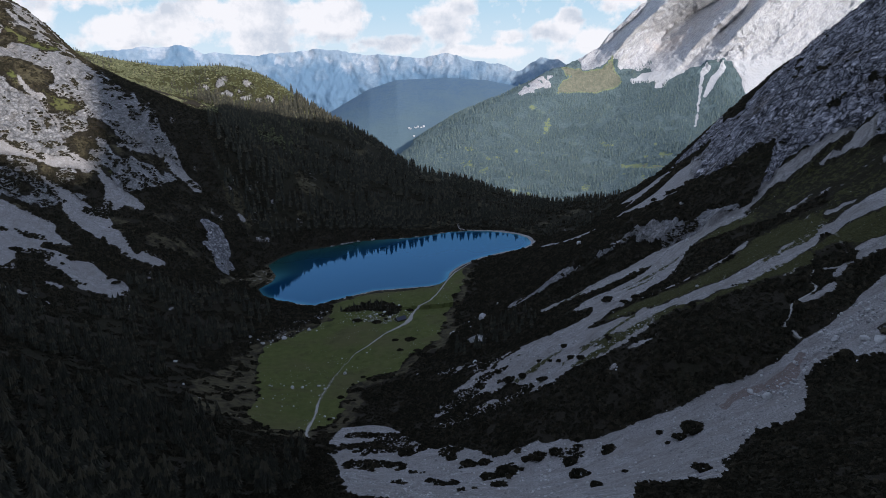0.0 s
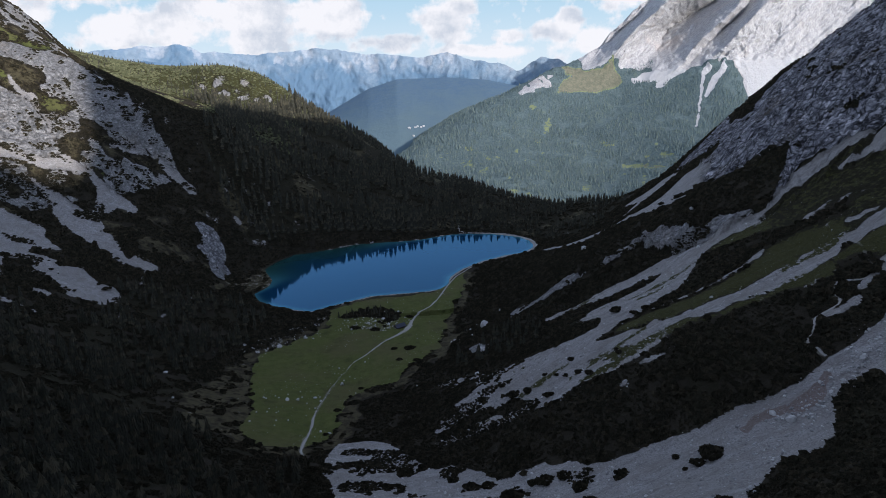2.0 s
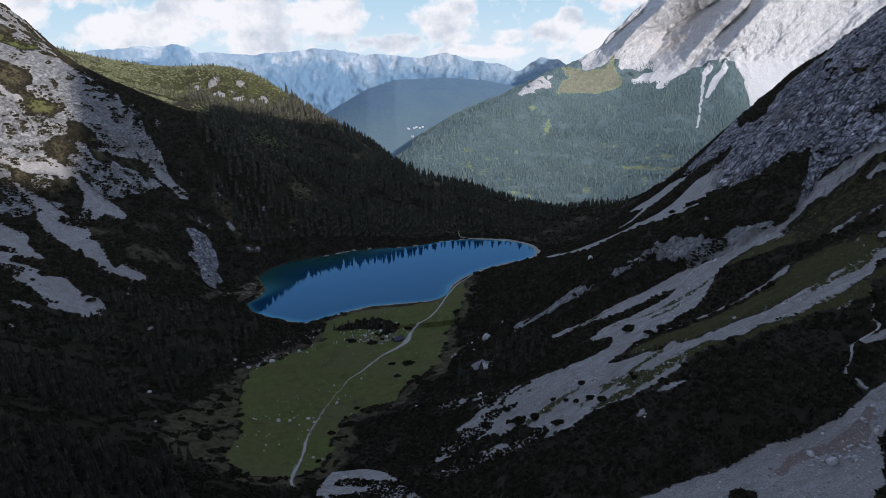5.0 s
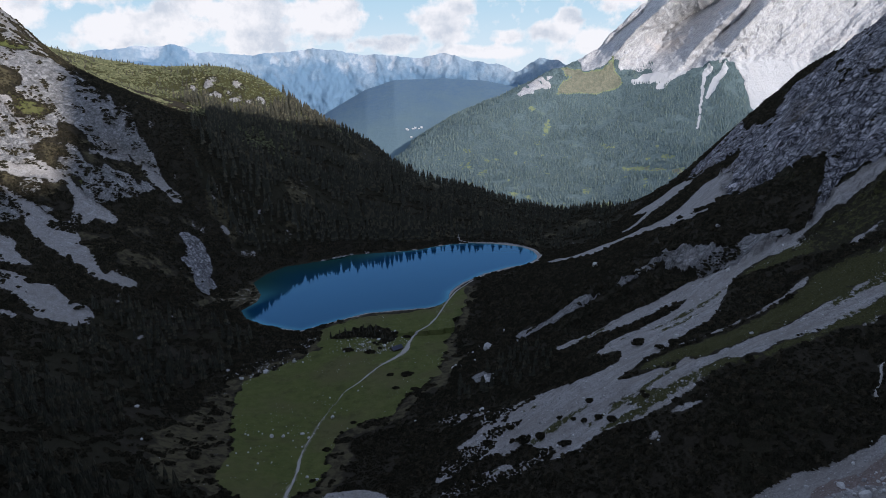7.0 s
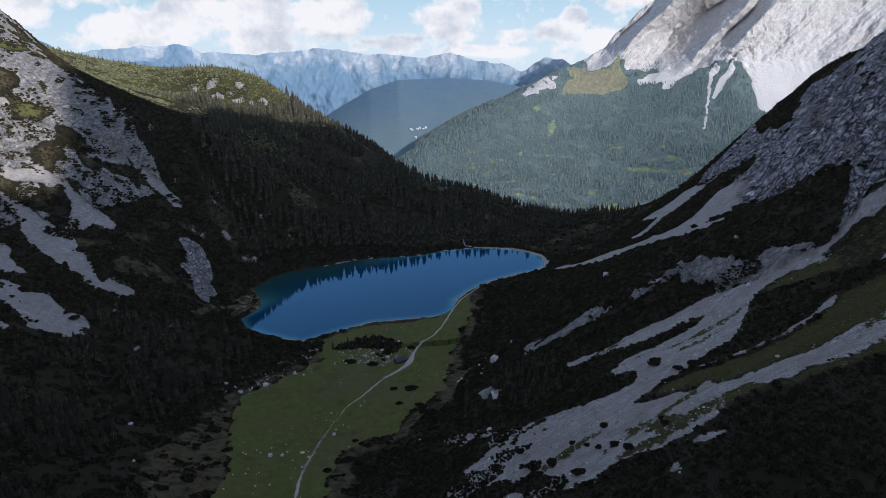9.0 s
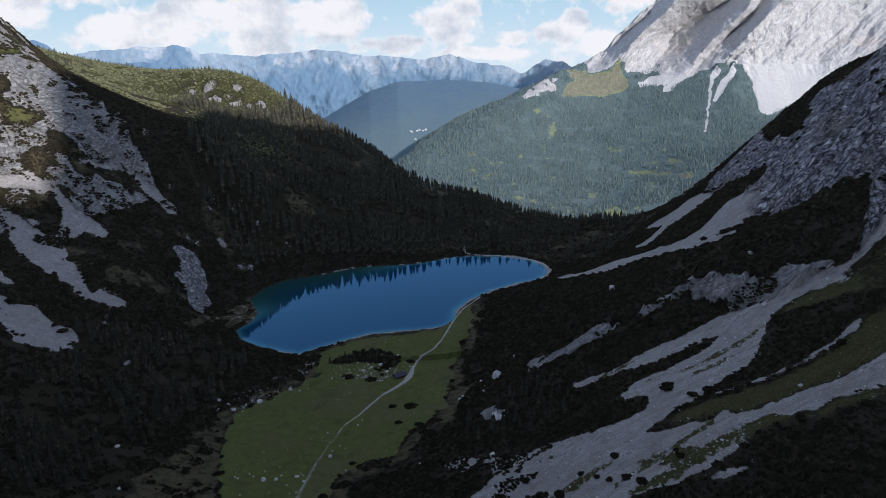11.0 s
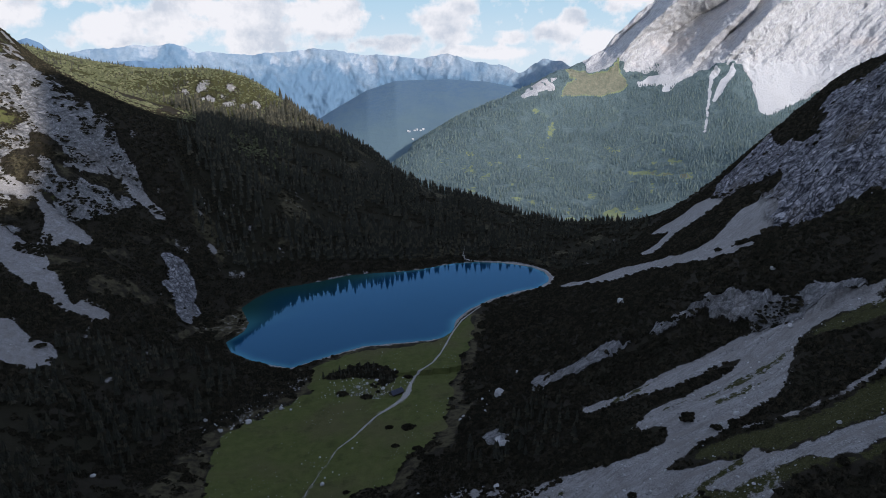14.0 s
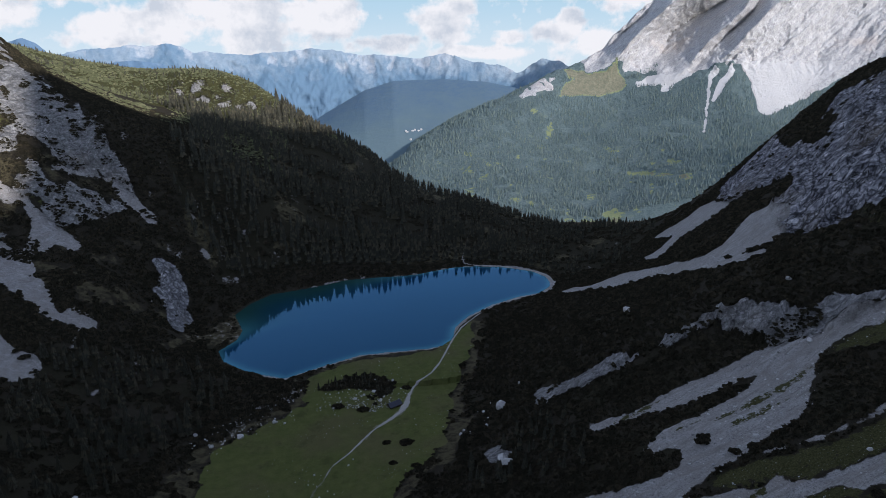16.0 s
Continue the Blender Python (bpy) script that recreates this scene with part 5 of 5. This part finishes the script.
def build_plants():
    rng = np.random.default_rng(7)
    # mountain pine scrub
    x0, y0 = jitter_grid(-330, 330, 110, 430, 1.55, rng)
    x1, y1 = jitter_grid(-640, 470, 430, 1180, 2.25, rng)
    x, y = np.r_[x0, x1], np.r_[y0, y1]
    k = in_view(x, y)
    x, y = x[k], y[k]
    z = height(x, y)
    c1, c2 = covers(x, y, z)
    gap, band = fbm(x / 8, y / 8, 301, 3), fbm(x / 24 + y / 90, y / 10, 303, 3)
    open_ground = (c1[:, 0] > 0.5) | ((c1[:, 1] > 0) & (x > -300)) | (c1[:, 3] > 0) | ((c2[:, 3] > 0.5) & (x > 0))
    rocky = c1[:, 2] > 0
    west = western(x, y, z)
    fields = np.zeros(len(x), bool)
    for bx, by, br in BUSH_FIELDS:
        fields |= np.hypot(x - bx, (y - by) * 1.3) < br * (0.75 + 0.5 * value_noise(x / 5, y / 5, 305))
    wood = inside(WOODS[0], x, y) & ~inside(THIN, x, y)
    keep = ~open_ground & ~inside(LAKE, x, y) & (distance(LAKE + LAKE[:1], x, y) > 3)
    bare = areas(BARE_WEST, x, y, 90, 9, 4)
    keep &= np.where(west, gap > np.where(bare, 0.69 - 0.2 * smooth(-430, -320, x), np.where(c1[:, 1] > 0, 0.56, 0.5)), np.where(rocky, gap > np.where((x > 0) & (x < 200) & (y > 400), 0.58, 0.8), gap > np.where(c2[:, 0] > 0, 0.60, 0.30)))
    keep &= ~wood | (gap > 0.6)
    keep &= (distance(LAKE + LAKE[:1], x, y) > 16) | (x < -95) | (y > 700)
    keep &= ~(inside(WOODS[1], x, y) & (x < -100)) | (gap > 0.47)
    ragged = (c1[:, 0] > 0) & (c1[:, 3] == 0) & (band > np.where((x > -60) & (x < 48) & (y > 290), 0.51, np.where((x > -60) & (y < 290) & (z < 60), 0.66, np.where(x < -250, 0.635, 0.8))))
    ragged &= (x < 60) & (y > 285) | (x < -250)
    ragged |= (c1[:, 0] > 0) & (x > -70) & (y < 300) & (z < 62) & (fbm(x / 11, y / 11, 309, 3) > 0.60)
    ragged &= distance(LAKE + LAKE[:1], x, y) > 14
    keep = (keep | ragged | (fields & (gap > 0.2))) & ((y < 860) | (gap > 0.6) | (crest_scrub(x, y) & (gap > 0.3)))
    x, y, z = x[keep], y[keep], z[keep]
    size = np.where(y < 430, rng.uniform(0.65, 1.6, len(x)), rng.uniform(1.0, 2.3, len(x))) * (0.45 + 1.1 * fbm(x / 9, y / 9, 307, 3))
    kind = rng.integers(0, 12, len(x))
    pairs = []
    for t in range(12):
        j = kind == t
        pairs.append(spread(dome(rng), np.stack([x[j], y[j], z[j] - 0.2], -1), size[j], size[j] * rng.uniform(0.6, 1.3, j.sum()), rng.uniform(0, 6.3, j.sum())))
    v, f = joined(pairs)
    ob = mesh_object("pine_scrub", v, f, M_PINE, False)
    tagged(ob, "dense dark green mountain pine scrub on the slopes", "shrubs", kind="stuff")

    # scrub and trees on the sunlit knoll
    x, y = jitter_grid(-1000, -120, 1000, 1560, 5.6, rng)
    g = fbm(x / 30, y / 30, 311, 3)
    k = (inside(KNOLL, x, y) | inside(THIN, x, y) | (inside(CREST_SCRUB, x, y) & (x < -400) & (y > 1060))) & (g > 0.36) & ~(inside(ROCK_OUTCROP, x, y) & (fbm(x / 11, y / 6, 78, 4) > 0.52))
    x, y = x[k], y[k]
    sz = rng.uniform(1.4, 3.2, len(x)) * (0.5 + 1.3 * fbm(x / 22, y / 22, 313, 3))
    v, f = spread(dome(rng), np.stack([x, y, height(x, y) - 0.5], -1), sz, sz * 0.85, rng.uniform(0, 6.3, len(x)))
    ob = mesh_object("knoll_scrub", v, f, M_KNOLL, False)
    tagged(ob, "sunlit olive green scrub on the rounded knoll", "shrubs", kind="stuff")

    # spruces
    spots = []
    for n, (poly, step, low, high) in enumerate(((WOODS[0], 8.6, 12, 23), (WOODS[1], 6.8, 8, 15), (WOODS[2], 8.0, 7, 11), (WOODS[3], 5.0, 3.5, 6.5), (KNOLL, 9.0, 5, 10))):
        px, py = [p[0] for p in poly], [p[1] for p in poly]
        x, y = jitter_grid(min(px), max(px), min(py), max(py), step, rng)
        k = inside(poly, x, y) & in_view(x, y) & ~inside(LAKE, x, y) & (distance(LAKE + LAKE[:1], x, y) > 4)
        g = fbm(x / 34, y / 34, 321 + n, 3)
        k &= g > np.where(inside(THIN, x, y), 0.40, (0.45, 0.42, 0.3, 0.45, 0.50)[n])
        x, y = x[k], y[k]
        z = height(x, y)
        c1, _ = covers(x, y, z)
        h0 = high
        k = (c1.sum(1) < 0.6) & ((y < 1300) | (x > -330) | (h0 < 11)) & ((y < 1230) | (z < 172) | (rng.uniform(0, 1, len(x)) < 0.4))
        x, y, z = x[k], y[k], z[k]
        h = rng.uniform(low, high, len(x)) * (0.75 + 0.5 * fbm(x / 50, y / 50, 331, 2)) * (1 - 0.35 * smooth(20, 120, x))
        spots.append(np.stack([x, y, z, h], -1))
    near = np.concatenate([spots[1], spots[2], spots[3]])
    order = np.argsort(near[:, 1])
    shore = spots[0][np.argsort(distance(LAKE + LAKE[:1], spots[0][:, 0], spots[0][:, 1]))]
    single = np.concatenate([near[order[:150]], shore[:140]])
    rest = np.concatenate([near[order[150:]], shore[140:], spots[4]])
    pairs = []
    kind = rng.integers(0, 6, len(rest))
    for t in range(6):
        j = rest[kind == t]
        pairs.append(spread(spruce_crown(rng, 5, 6), j[:, :3], j[:, 3] * rng.uniform(0.85, 1.25, len(j)), j[:, 3], rng.uniform(0, 6.3, len(j))))
    v, f = joined(pairs)
    ob = mesh_object("spruce_forest", v, f, M_SPRUCE, False)
    tagged(ob, "dark spruce forest covering the slope above the lake", "forest", kind="stuff")
    models = []
    for t in range(5):
        tree = new("spruce_tree")
        part("trunk", trunk_shape(), M_BARK, tree)
        part("crown", spruce_crown(rng, 8, 8), M_SPRUCE, tree)
        tagged(tree, "slender dark green spruce with drooping branches", "tree", "spruces of the basin")
        models.append(tree)
    for n, (x, y, z, h) in enumerate(single):
        m = Matrix.Translation((x, y, z - 0.2)) @ Matrix.Rotation(rng.uniform(0, 6.3), 4, "Z") @ Matrix.Diagonal((h * rng.uniform(0.9, 1.3),) * 2 + (h, 1))
        if n < 5:
            models[n].matrix_basis = m
        else:
            ob = models[n % 5].copy()
            scene.collection.objects.link(ob)
            ob.matrix_basis = m
            for child in models[n % 5].children:
                c = child.copy()
                scene.collection.objects.link(c)
                c.parent = ob

    # far wooded slope
    x, y = jitter_grid(-320, 2100, 2350, 3640, 9.5, rng)
    k = (np.arctan2(x, y) > radians(-6)) & (np.arctan2(x, y) < radians(36)) & (np.hypot(x, y) > 2250) & ((np.hypot(x, y) < 3150) | (np.arctan2(x, y) > radians(-2.5)))
    x, y = x[k], y[k]
    wx, wy = warped(x, y, 101, 60, 14)
    k = ~inside(CLIFFS, wx, wy) & ~inside(CLIFF_WEST, wx, wy) & ~areas(APRONS, x, y, 103, 30, 8) & ~areas(PASTURES, x, y, 105, 40, 16) & ~(inside(CLEARCUT, x, y) & (fbm(x / 25, y / 25, 109, 3) > 0.45)) & (fbm(x / 40, y / 40, 341, 4) > 0.36) & ~((fbm(x / 60, y / 45, 107, 4) > 0.655) & (y < 3000))
    x, y = x[k], y[k]
    h = rng.uniform(7, 17, len(x)) * (0.7 + 0.6 * fbm(x / 90, y / 90, 343, 3))
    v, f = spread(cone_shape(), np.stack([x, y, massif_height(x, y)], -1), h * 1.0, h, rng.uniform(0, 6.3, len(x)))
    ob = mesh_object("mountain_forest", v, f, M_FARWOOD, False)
    tagged(ob, "sunlit spruce forest on the far mountain slope", "forest", kind="stuff")


# single bushes and boulders: x, y, half width
BUSHES = [(101, 221, 6.2), (95, 219, 3.6), (70, 232, 4.8), (55, 193, 3.2), (54, 214, 5.0), (27, 239, 6.5), (19, 235, 4.8), (10, 255, 4.6),
          (37, 247, 3.3), (50, 245, 3.9), (54, 233, 4.3), (88, 182, 4.0), (69, 150, 1.9), (71, 141, 1.8), (69, 206, 1.5), (90, 228, 2.1),
          (90, 219, 1.5), (-13, 285, 4.4), (-21, 281, 5.6), (2, 265, 3.0), (18, 253, 4.0), (42, 246, 5.0), (-8, 235, 2.7), (74, 305, 3.2),
          (55, 328, 2.0), (69, 327, 2.7), (35, 364, 2.2), (-298, 533, 4.6)]
BUSHES_NORTH = [(194, 283, 4.5), (183, 286, 3.9), (113, 339, 4.2), (107, 342, 3.0),
          (64, 316, 2.3), (70, 312, 2.8), (60, 321, 1.7), (33, 343, 2.5), (26, 371, 3.3), (53, 308, 3.3), (62, 296, 2.1), (38, 327, 4.7),
          (21, 340, 3.7), (-80, 527, 4.8), (-62, 522, 4.7), (-29, 477, 5.2), (-42, 479, 3.0), (-36, 454, 2.9), (-22, 448, 3.3)]
BUSHES_FAN = [(101, 357, 5.0), (89, 307, 2.4), (27, 372, 3.0), (45, 323, 3.5), (55, 307, 2.6), (128, 297, 3.0)]
BUSHES_MEADOW = [(-61, 413, 2.3), (-73, 382, 2.9), (-74, 345, 2.0), (-69, 333, 1.9), (-135, 398, 3.1), (-141, 382, 3.0), (-140, 352, 4.9), (-153, 421, 4.1),
          (-139, 368, 2.9), (-161, 372, 2.9), (89, 312, 1.7), (96, 277, 2.5), (-140, 550, 4.1), (-33, 558, 4.0), (-112, 585, 3.2), (-236, 658, 7.0), (-227, 666, 7.5)]
BOULDERS = [(-110, 397, 1.9), (-103, 398, 1.5), (-92, 402, 1.5), (-87, 397, 1.1), (-76, 422, 1.6), (35, 513, 5.5), (123, 532, 4.2), (26, 430, 3.5),
            (171, 432, 1.9), (116, 346, 1.5), (-70, 538, 1.9), (-64, 544, 1.5), (-57, 550, 2.0), (-51, 536, 1.9), (-83, 525, 1.4), (-44, 566, 1.5),
            (-20, 401, 1.1), (-72, 347, 1.3), (161, 392, 1.8), (137, 315, 1.1), (120, 388, 1.0), (-139, 491, 2.8), (-153, 479, 1.8), (-167, 490, 1.9)]
BOULDERS_SOUTH = [(-121, 509, 1.9), (-78, 350, 1.3), (-103, 166, 1.3), (-193, 402, 1.8), (-168, 356, 1.2), (130, 223, 2.1), (127, 230, 1.6), (170, 229, 2.2),
            (163, 236, 1.7), (173, 225, 2.4), (161, 243, 1.4), (28, 423, 3.8), (20, 382, 2.0), (162, 219, 1.6)]
STONE_FIELDS = [([(190, 251), (169, 251), (153, 242), (137, 227), (120, 228), (130, 213), (148, 224), (170, 219)], 60, 0.35, 1.1),
                ([(-100, 520), (-90, 555), (-55, 572), (-30, 560), (-30, 535), (-60, 522)], 60, 0.35, 0.85),
                ([(-170, 470), (-165, 500), (-110, 525), (-105, 512), (-150, 480)], 40, 0.4, 1.1),
                ([(-120, 330), (-130, 420), (-60, 470), (-60, 400)], 34, 0.35, 0.9),
                ([(0, 480), (40, 560), (60, 540), (30, 470)], 20, 0.5, 1.6)]


def build_stones():
    rng = np.random.default_rng(17)
    bushes = []
    for t in range(5):
        pairs = []
        for k in range(60):
            a, r = rng.uniform(0, 6.3), rng.uniform(0, 1) ** 0.5 * 0.78
            s = rng.uniform(0.12, 0.26)
            pairs.append(spread(dome(rng, 6), np.array([[r * math.cos(a) * 1.15, r * math.sin(a) * 0.85, 0.34 * (1 - r * r) - 0.12]]), np.array([s]), np.array([s * 1.3]), np.array([a])))
        ob = mesh_object("pine_bush", *joined(pairs), M_PINE, False)
        tagged(ob, "low dark green mountain pine bush on open ground", "bush", "single pine bushes")
        bushes.append(ob)
    for n, (x, y, r) in enumerate(BUSHES + BUSHES_NORTH + BUSHES_FAN + BUSHES_MEADOW):
        m = Matrix.Translation((x, y, float(height(x, y)))) @ Matrix.Rotation(rng.uniform(-0.5, 0.5), 4, "Z") @ Matrix.Diagonal((r, r, r * 0.8 + 0.5, 1))
        if n < 5:
            bushes[n].matrix_basis = m
        else:
            copy_thing(bushes[n % 5], m @ Matrix.Diagonal((*[1 / q for q in bushes[n % 5].scale], 1)))
    stones = []
    for t in range(5):
        ob = mesh_object("boulder", *stone_shape(rng, True), M_BOULDER, False)
        tagged(ob, "pale grey limestone boulder lying on the ground", "boulder", "scattered boulders")
        stones.append(ob)
    spots = list(BOULDERS + BOULDERS_SOUTH)
    for poly, count, low, high in STONE_FIELDS:
        px, py = [p[0] for p in poly], [p[1] for p in poly]
        while count:
            x, y = rng.uniform(min(px), max(px)), rng.uniform(min(py), max(py))
            if inside(poly, np.array(x), np.array(y)):
                spots.append((x, y, rng.uniform(low, high)))
                count -= 1
    for n, (x, y, r) in enumerate(spots):
        m = Matrix.Translation((x, y, float(height(x, y)) + 0.2 * r)) @ Matrix.Rotation(rng.uniform(0, 6.3), 4, "Z") @ Matrix.Diagonal((r, r, r * rng.uniform(0.8, 1.2), 1))
        if n < 5:
            stones[n].matrix_basis = m
        else:
            copy_thing(stones[n % 5], m @ Matrix.Diagonal((*[1 / q for q in stones[n % 5].scale], 1)))
    # small white stones on the meadow and in the strips of grass
    x, y = jitter_grid(-170, 230, 285, 640, 2.2, rng)
    k = areas([MEADOW, BROWN_TURF] + GRASSES, x, y, 61, 11, 8) & (fbm(x / 14, y / 14, 357, 3) > 0.58) & (rng.uniform(0, 1, len(x)) < 0.3)
    heaps = np.zeros(len(x), bool)
    for poly, _, _, _ in STONE_FIELDS[1:3]:
        heaps |= inside(poly, x, y)
    k |= heaps & (rng.uniform(0, 1, len(x)) < 0.45)
    x, y = x[k], y[k]
    sz = 0.14 + 0.4 * rng.uniform(0, 1, len(x)) ** 4
    v, f = spread(stone_shape(rng, False), np.stack([x, y, height(x, y) + 0.08], -1), sz, sz, rng.uniform(0, 6.3, len(x)))
    tagged(mesh_object("meadow_stones", v, f, M_BOULDER, False), "small white stones strewn over the meadow", "stones", kind="stuff")
    # heaps of stones beside the meadow, blocks in the gully
    x, y = jitter_grid(-160, 210, 200, 580, 1.25, rng)
    heap = inside(STONE_HEAP, *warped(x, y, 361, 9, 4)) | inside(STONE_RIM, *warped(x, y, 363, 9, 4))
    block = inside(RUBBLE, *warped(x, y, 365, 9, 4)) & (rng.uniform(0, 1, len(x)) < 0.5)
    k = (heap & (fbm(x / 6, y / 6, 359, 3) > 0.46) & (rng.uniform(0, 1, len(x)) < 0.5)) | block
    x, y, block = x[k], y[k], block[k]
    sz = np.where(block, 0.25 + 0.9 * rng.uniform(0, 1, len(x)) ** 3, 0.22 + 0.7 * rng.uniform(0, 1, len(x)) ** 3)
    v, f = spread(stone_shape(rng, False), np.stack([x, y, height(x, y) + 0.1], -1), sz, sz, rng.uniform(0, 6.3, len(x)))
    tagged(mesh_object("stone_heaps", v, f, M_BOULDER, False), "heaps of pale angular stones beside the grass", "stones", kind="stuff")
    # loose rubble on the screes
    near_x, near_y = jitter_grid(-80, 260, 120, 425, 1.9, rng)
    far_x, far_y = jitter_grid(-480, 260, 120, 700, 3.4, rng)
    x, y = np.r_[near_x, far_x], np.r_[near_y, far_y]
    k = in_view(x, y)
    x, y = x[k], y[k]
    k = areas(SCREES, x, y, 51) & (rng.uniform(0, 1, len(x)) < 0.3 + 0.7 * (fbm(x / 18, y / 18, 351, 3) > 0.52))
    x, y = x[k], y[k]
    sz = 0.15 + 0.8 * rng.uniform(0, 1, len(x)) ** 5
    v, f = spread(stone_shape(rng, False), np.stack([x, y, height(x, y) + 0.04], -1), sz, sz * 0.8, rng.uniform(0, 6.3, len(x)))
    ob = mesh_object("scree_rubble", v, f, M_BOULDER, False)
    tagged(ob, "loose pale rubble strewn over the scree", "rubble", kind="stuff")


def build_hut():
    """The low hut beside the path."""
    w, d, h, e = 9.0, 5.5, 2.0, 0.6
    hut = new("hut")
    body = np.array([(sx * w / 2, sy * d / 2, z) for z in (-0.8, h) for sx, sy in ((-1, -1), (1, -1), (1, 1), (-1, 1))])
    part("wall", (body, np.array([(0, 1, 5, 4), (1, 2, 6, 5), (2, 3, 7, 6), (3, 0, 4, 7)])), M_TIMBER, hut)
    top = h + 1.7
    gable = np.array([(s * w / 2, y, z) for s in (-1, 1) for y, z in ((-d / 2, h), (d / 2, h), (0, top))])
    part("gable", (gable, np.array([(0, 2, 1), (3, 4, 5)])), M_TIMBER, hut)
    for side in (-1, 1):
        a = [(sx * (w / 2 + e), y, z) for y, z in ((side * (d / 2 + e), h - 0.35), (0, top + 0.12)) for sx in (-1, 1)]
        slab = np.array(a + [(x, y, z - 0.16) for x, y, z in a])
        part("roof", (slab, np.array([(0, 1, 3, 2), (4, 6, 7, 5), (0, 4, 5, 1), (1, 5, 7, 3), (3, 7, 6, 2), (2, 6, 4, 0)])), M_SHINGLE, hut)
    door = np.array([(x, y, z) for y in (-d / 2 - 0.06, -d / 2 + 0.02) for x, z in ((0.6, -0.1), (1.6, -0.1), (1.6, 1.75), (0.6, 1.75))])
    part("door", (door, np.array([(0, 1, 2, 3), (0, 4, 5, 1), (1, 5, 6, 2), (2, 6, 7, 3), (3, 7, 4, 0)])), M_BARK, hut)
    hut.matrix_basis = Matrix.Translation((-40.5, 528, float(height(-40.5, 528)))) @ Matrix.Rotation(radians(38), 4, "Z")
    tagged(hut, "low weathered hut with a blue-grey roof beside the path", "hut")


def build_village():
    rng = np.random.default_rng(27)

    def house(x, y, w, d, h, turn):
        # stands on the flank of the wooded hill
        hub = new("house")
        body = np.array([(sx * w / 2, sy * d / 2, z) for z in (-14, h) for sx, sy in ((-1, -1), (1, -1), (1, 1), (-1, 1))])
        walls = np.array([(0, 1, 5, 4), (1, 2, 6, 5), (2, 3, 7, 6), (3, 0, 4, 7), (4, 5, 6, 7)])
        part("wall", (body, walls), M_PLASTER, hub)
        e = 0.8
        ridge = np.array([(-w / 2 - e, -d / 2 - e, h), (w / 2 + e, -d / 2 - e, h), (w / 2 + e, 0, h + d * 0.35), (-w / 2 - e, 0, h + d * 0.35), (-w / 2 - e, d / 2 + e, h), (w / 2 + e, d / 2 + e, h)])
        part("roof", (ridge, np.array([(0, 1, 2, 3), (3, 2, 5, 4)])), M_ROOF, hub)
        hub.matrix_basis = Matrix.Translation((x, y, valley_at(x, y))) @ Matrix.Rotation(turn, 4, "Z")
        tagged(hub, "white valley house with a pale grey roof", "house", "far valley houses")
    for k in range(8):
        b, r = -2.9 + 0.2 * k + rng.uniform(-0.06, 0.06), 3700 + rng.uniform(-25, 25) - (k % 3 == 2) * 120
        house(r * math.sin(radians(b)), 60 + r * math.cos(radians(b)), rng.uniform(9, 15), rng.uniform(7, 9), rng.uniform(3, 6), rng.uniform(-0.4, 0.4))


def valley_at(x, y):
    hit = hill.ray_cast(Vector((x, y, 2000)), Vector((0, 0, -1)))
    return hit[1].z if hit[0] else -150.0


hill = bpy.data.objects["backdrop.001"]
build_plants()
build_stones()
build_hut()
build_village()
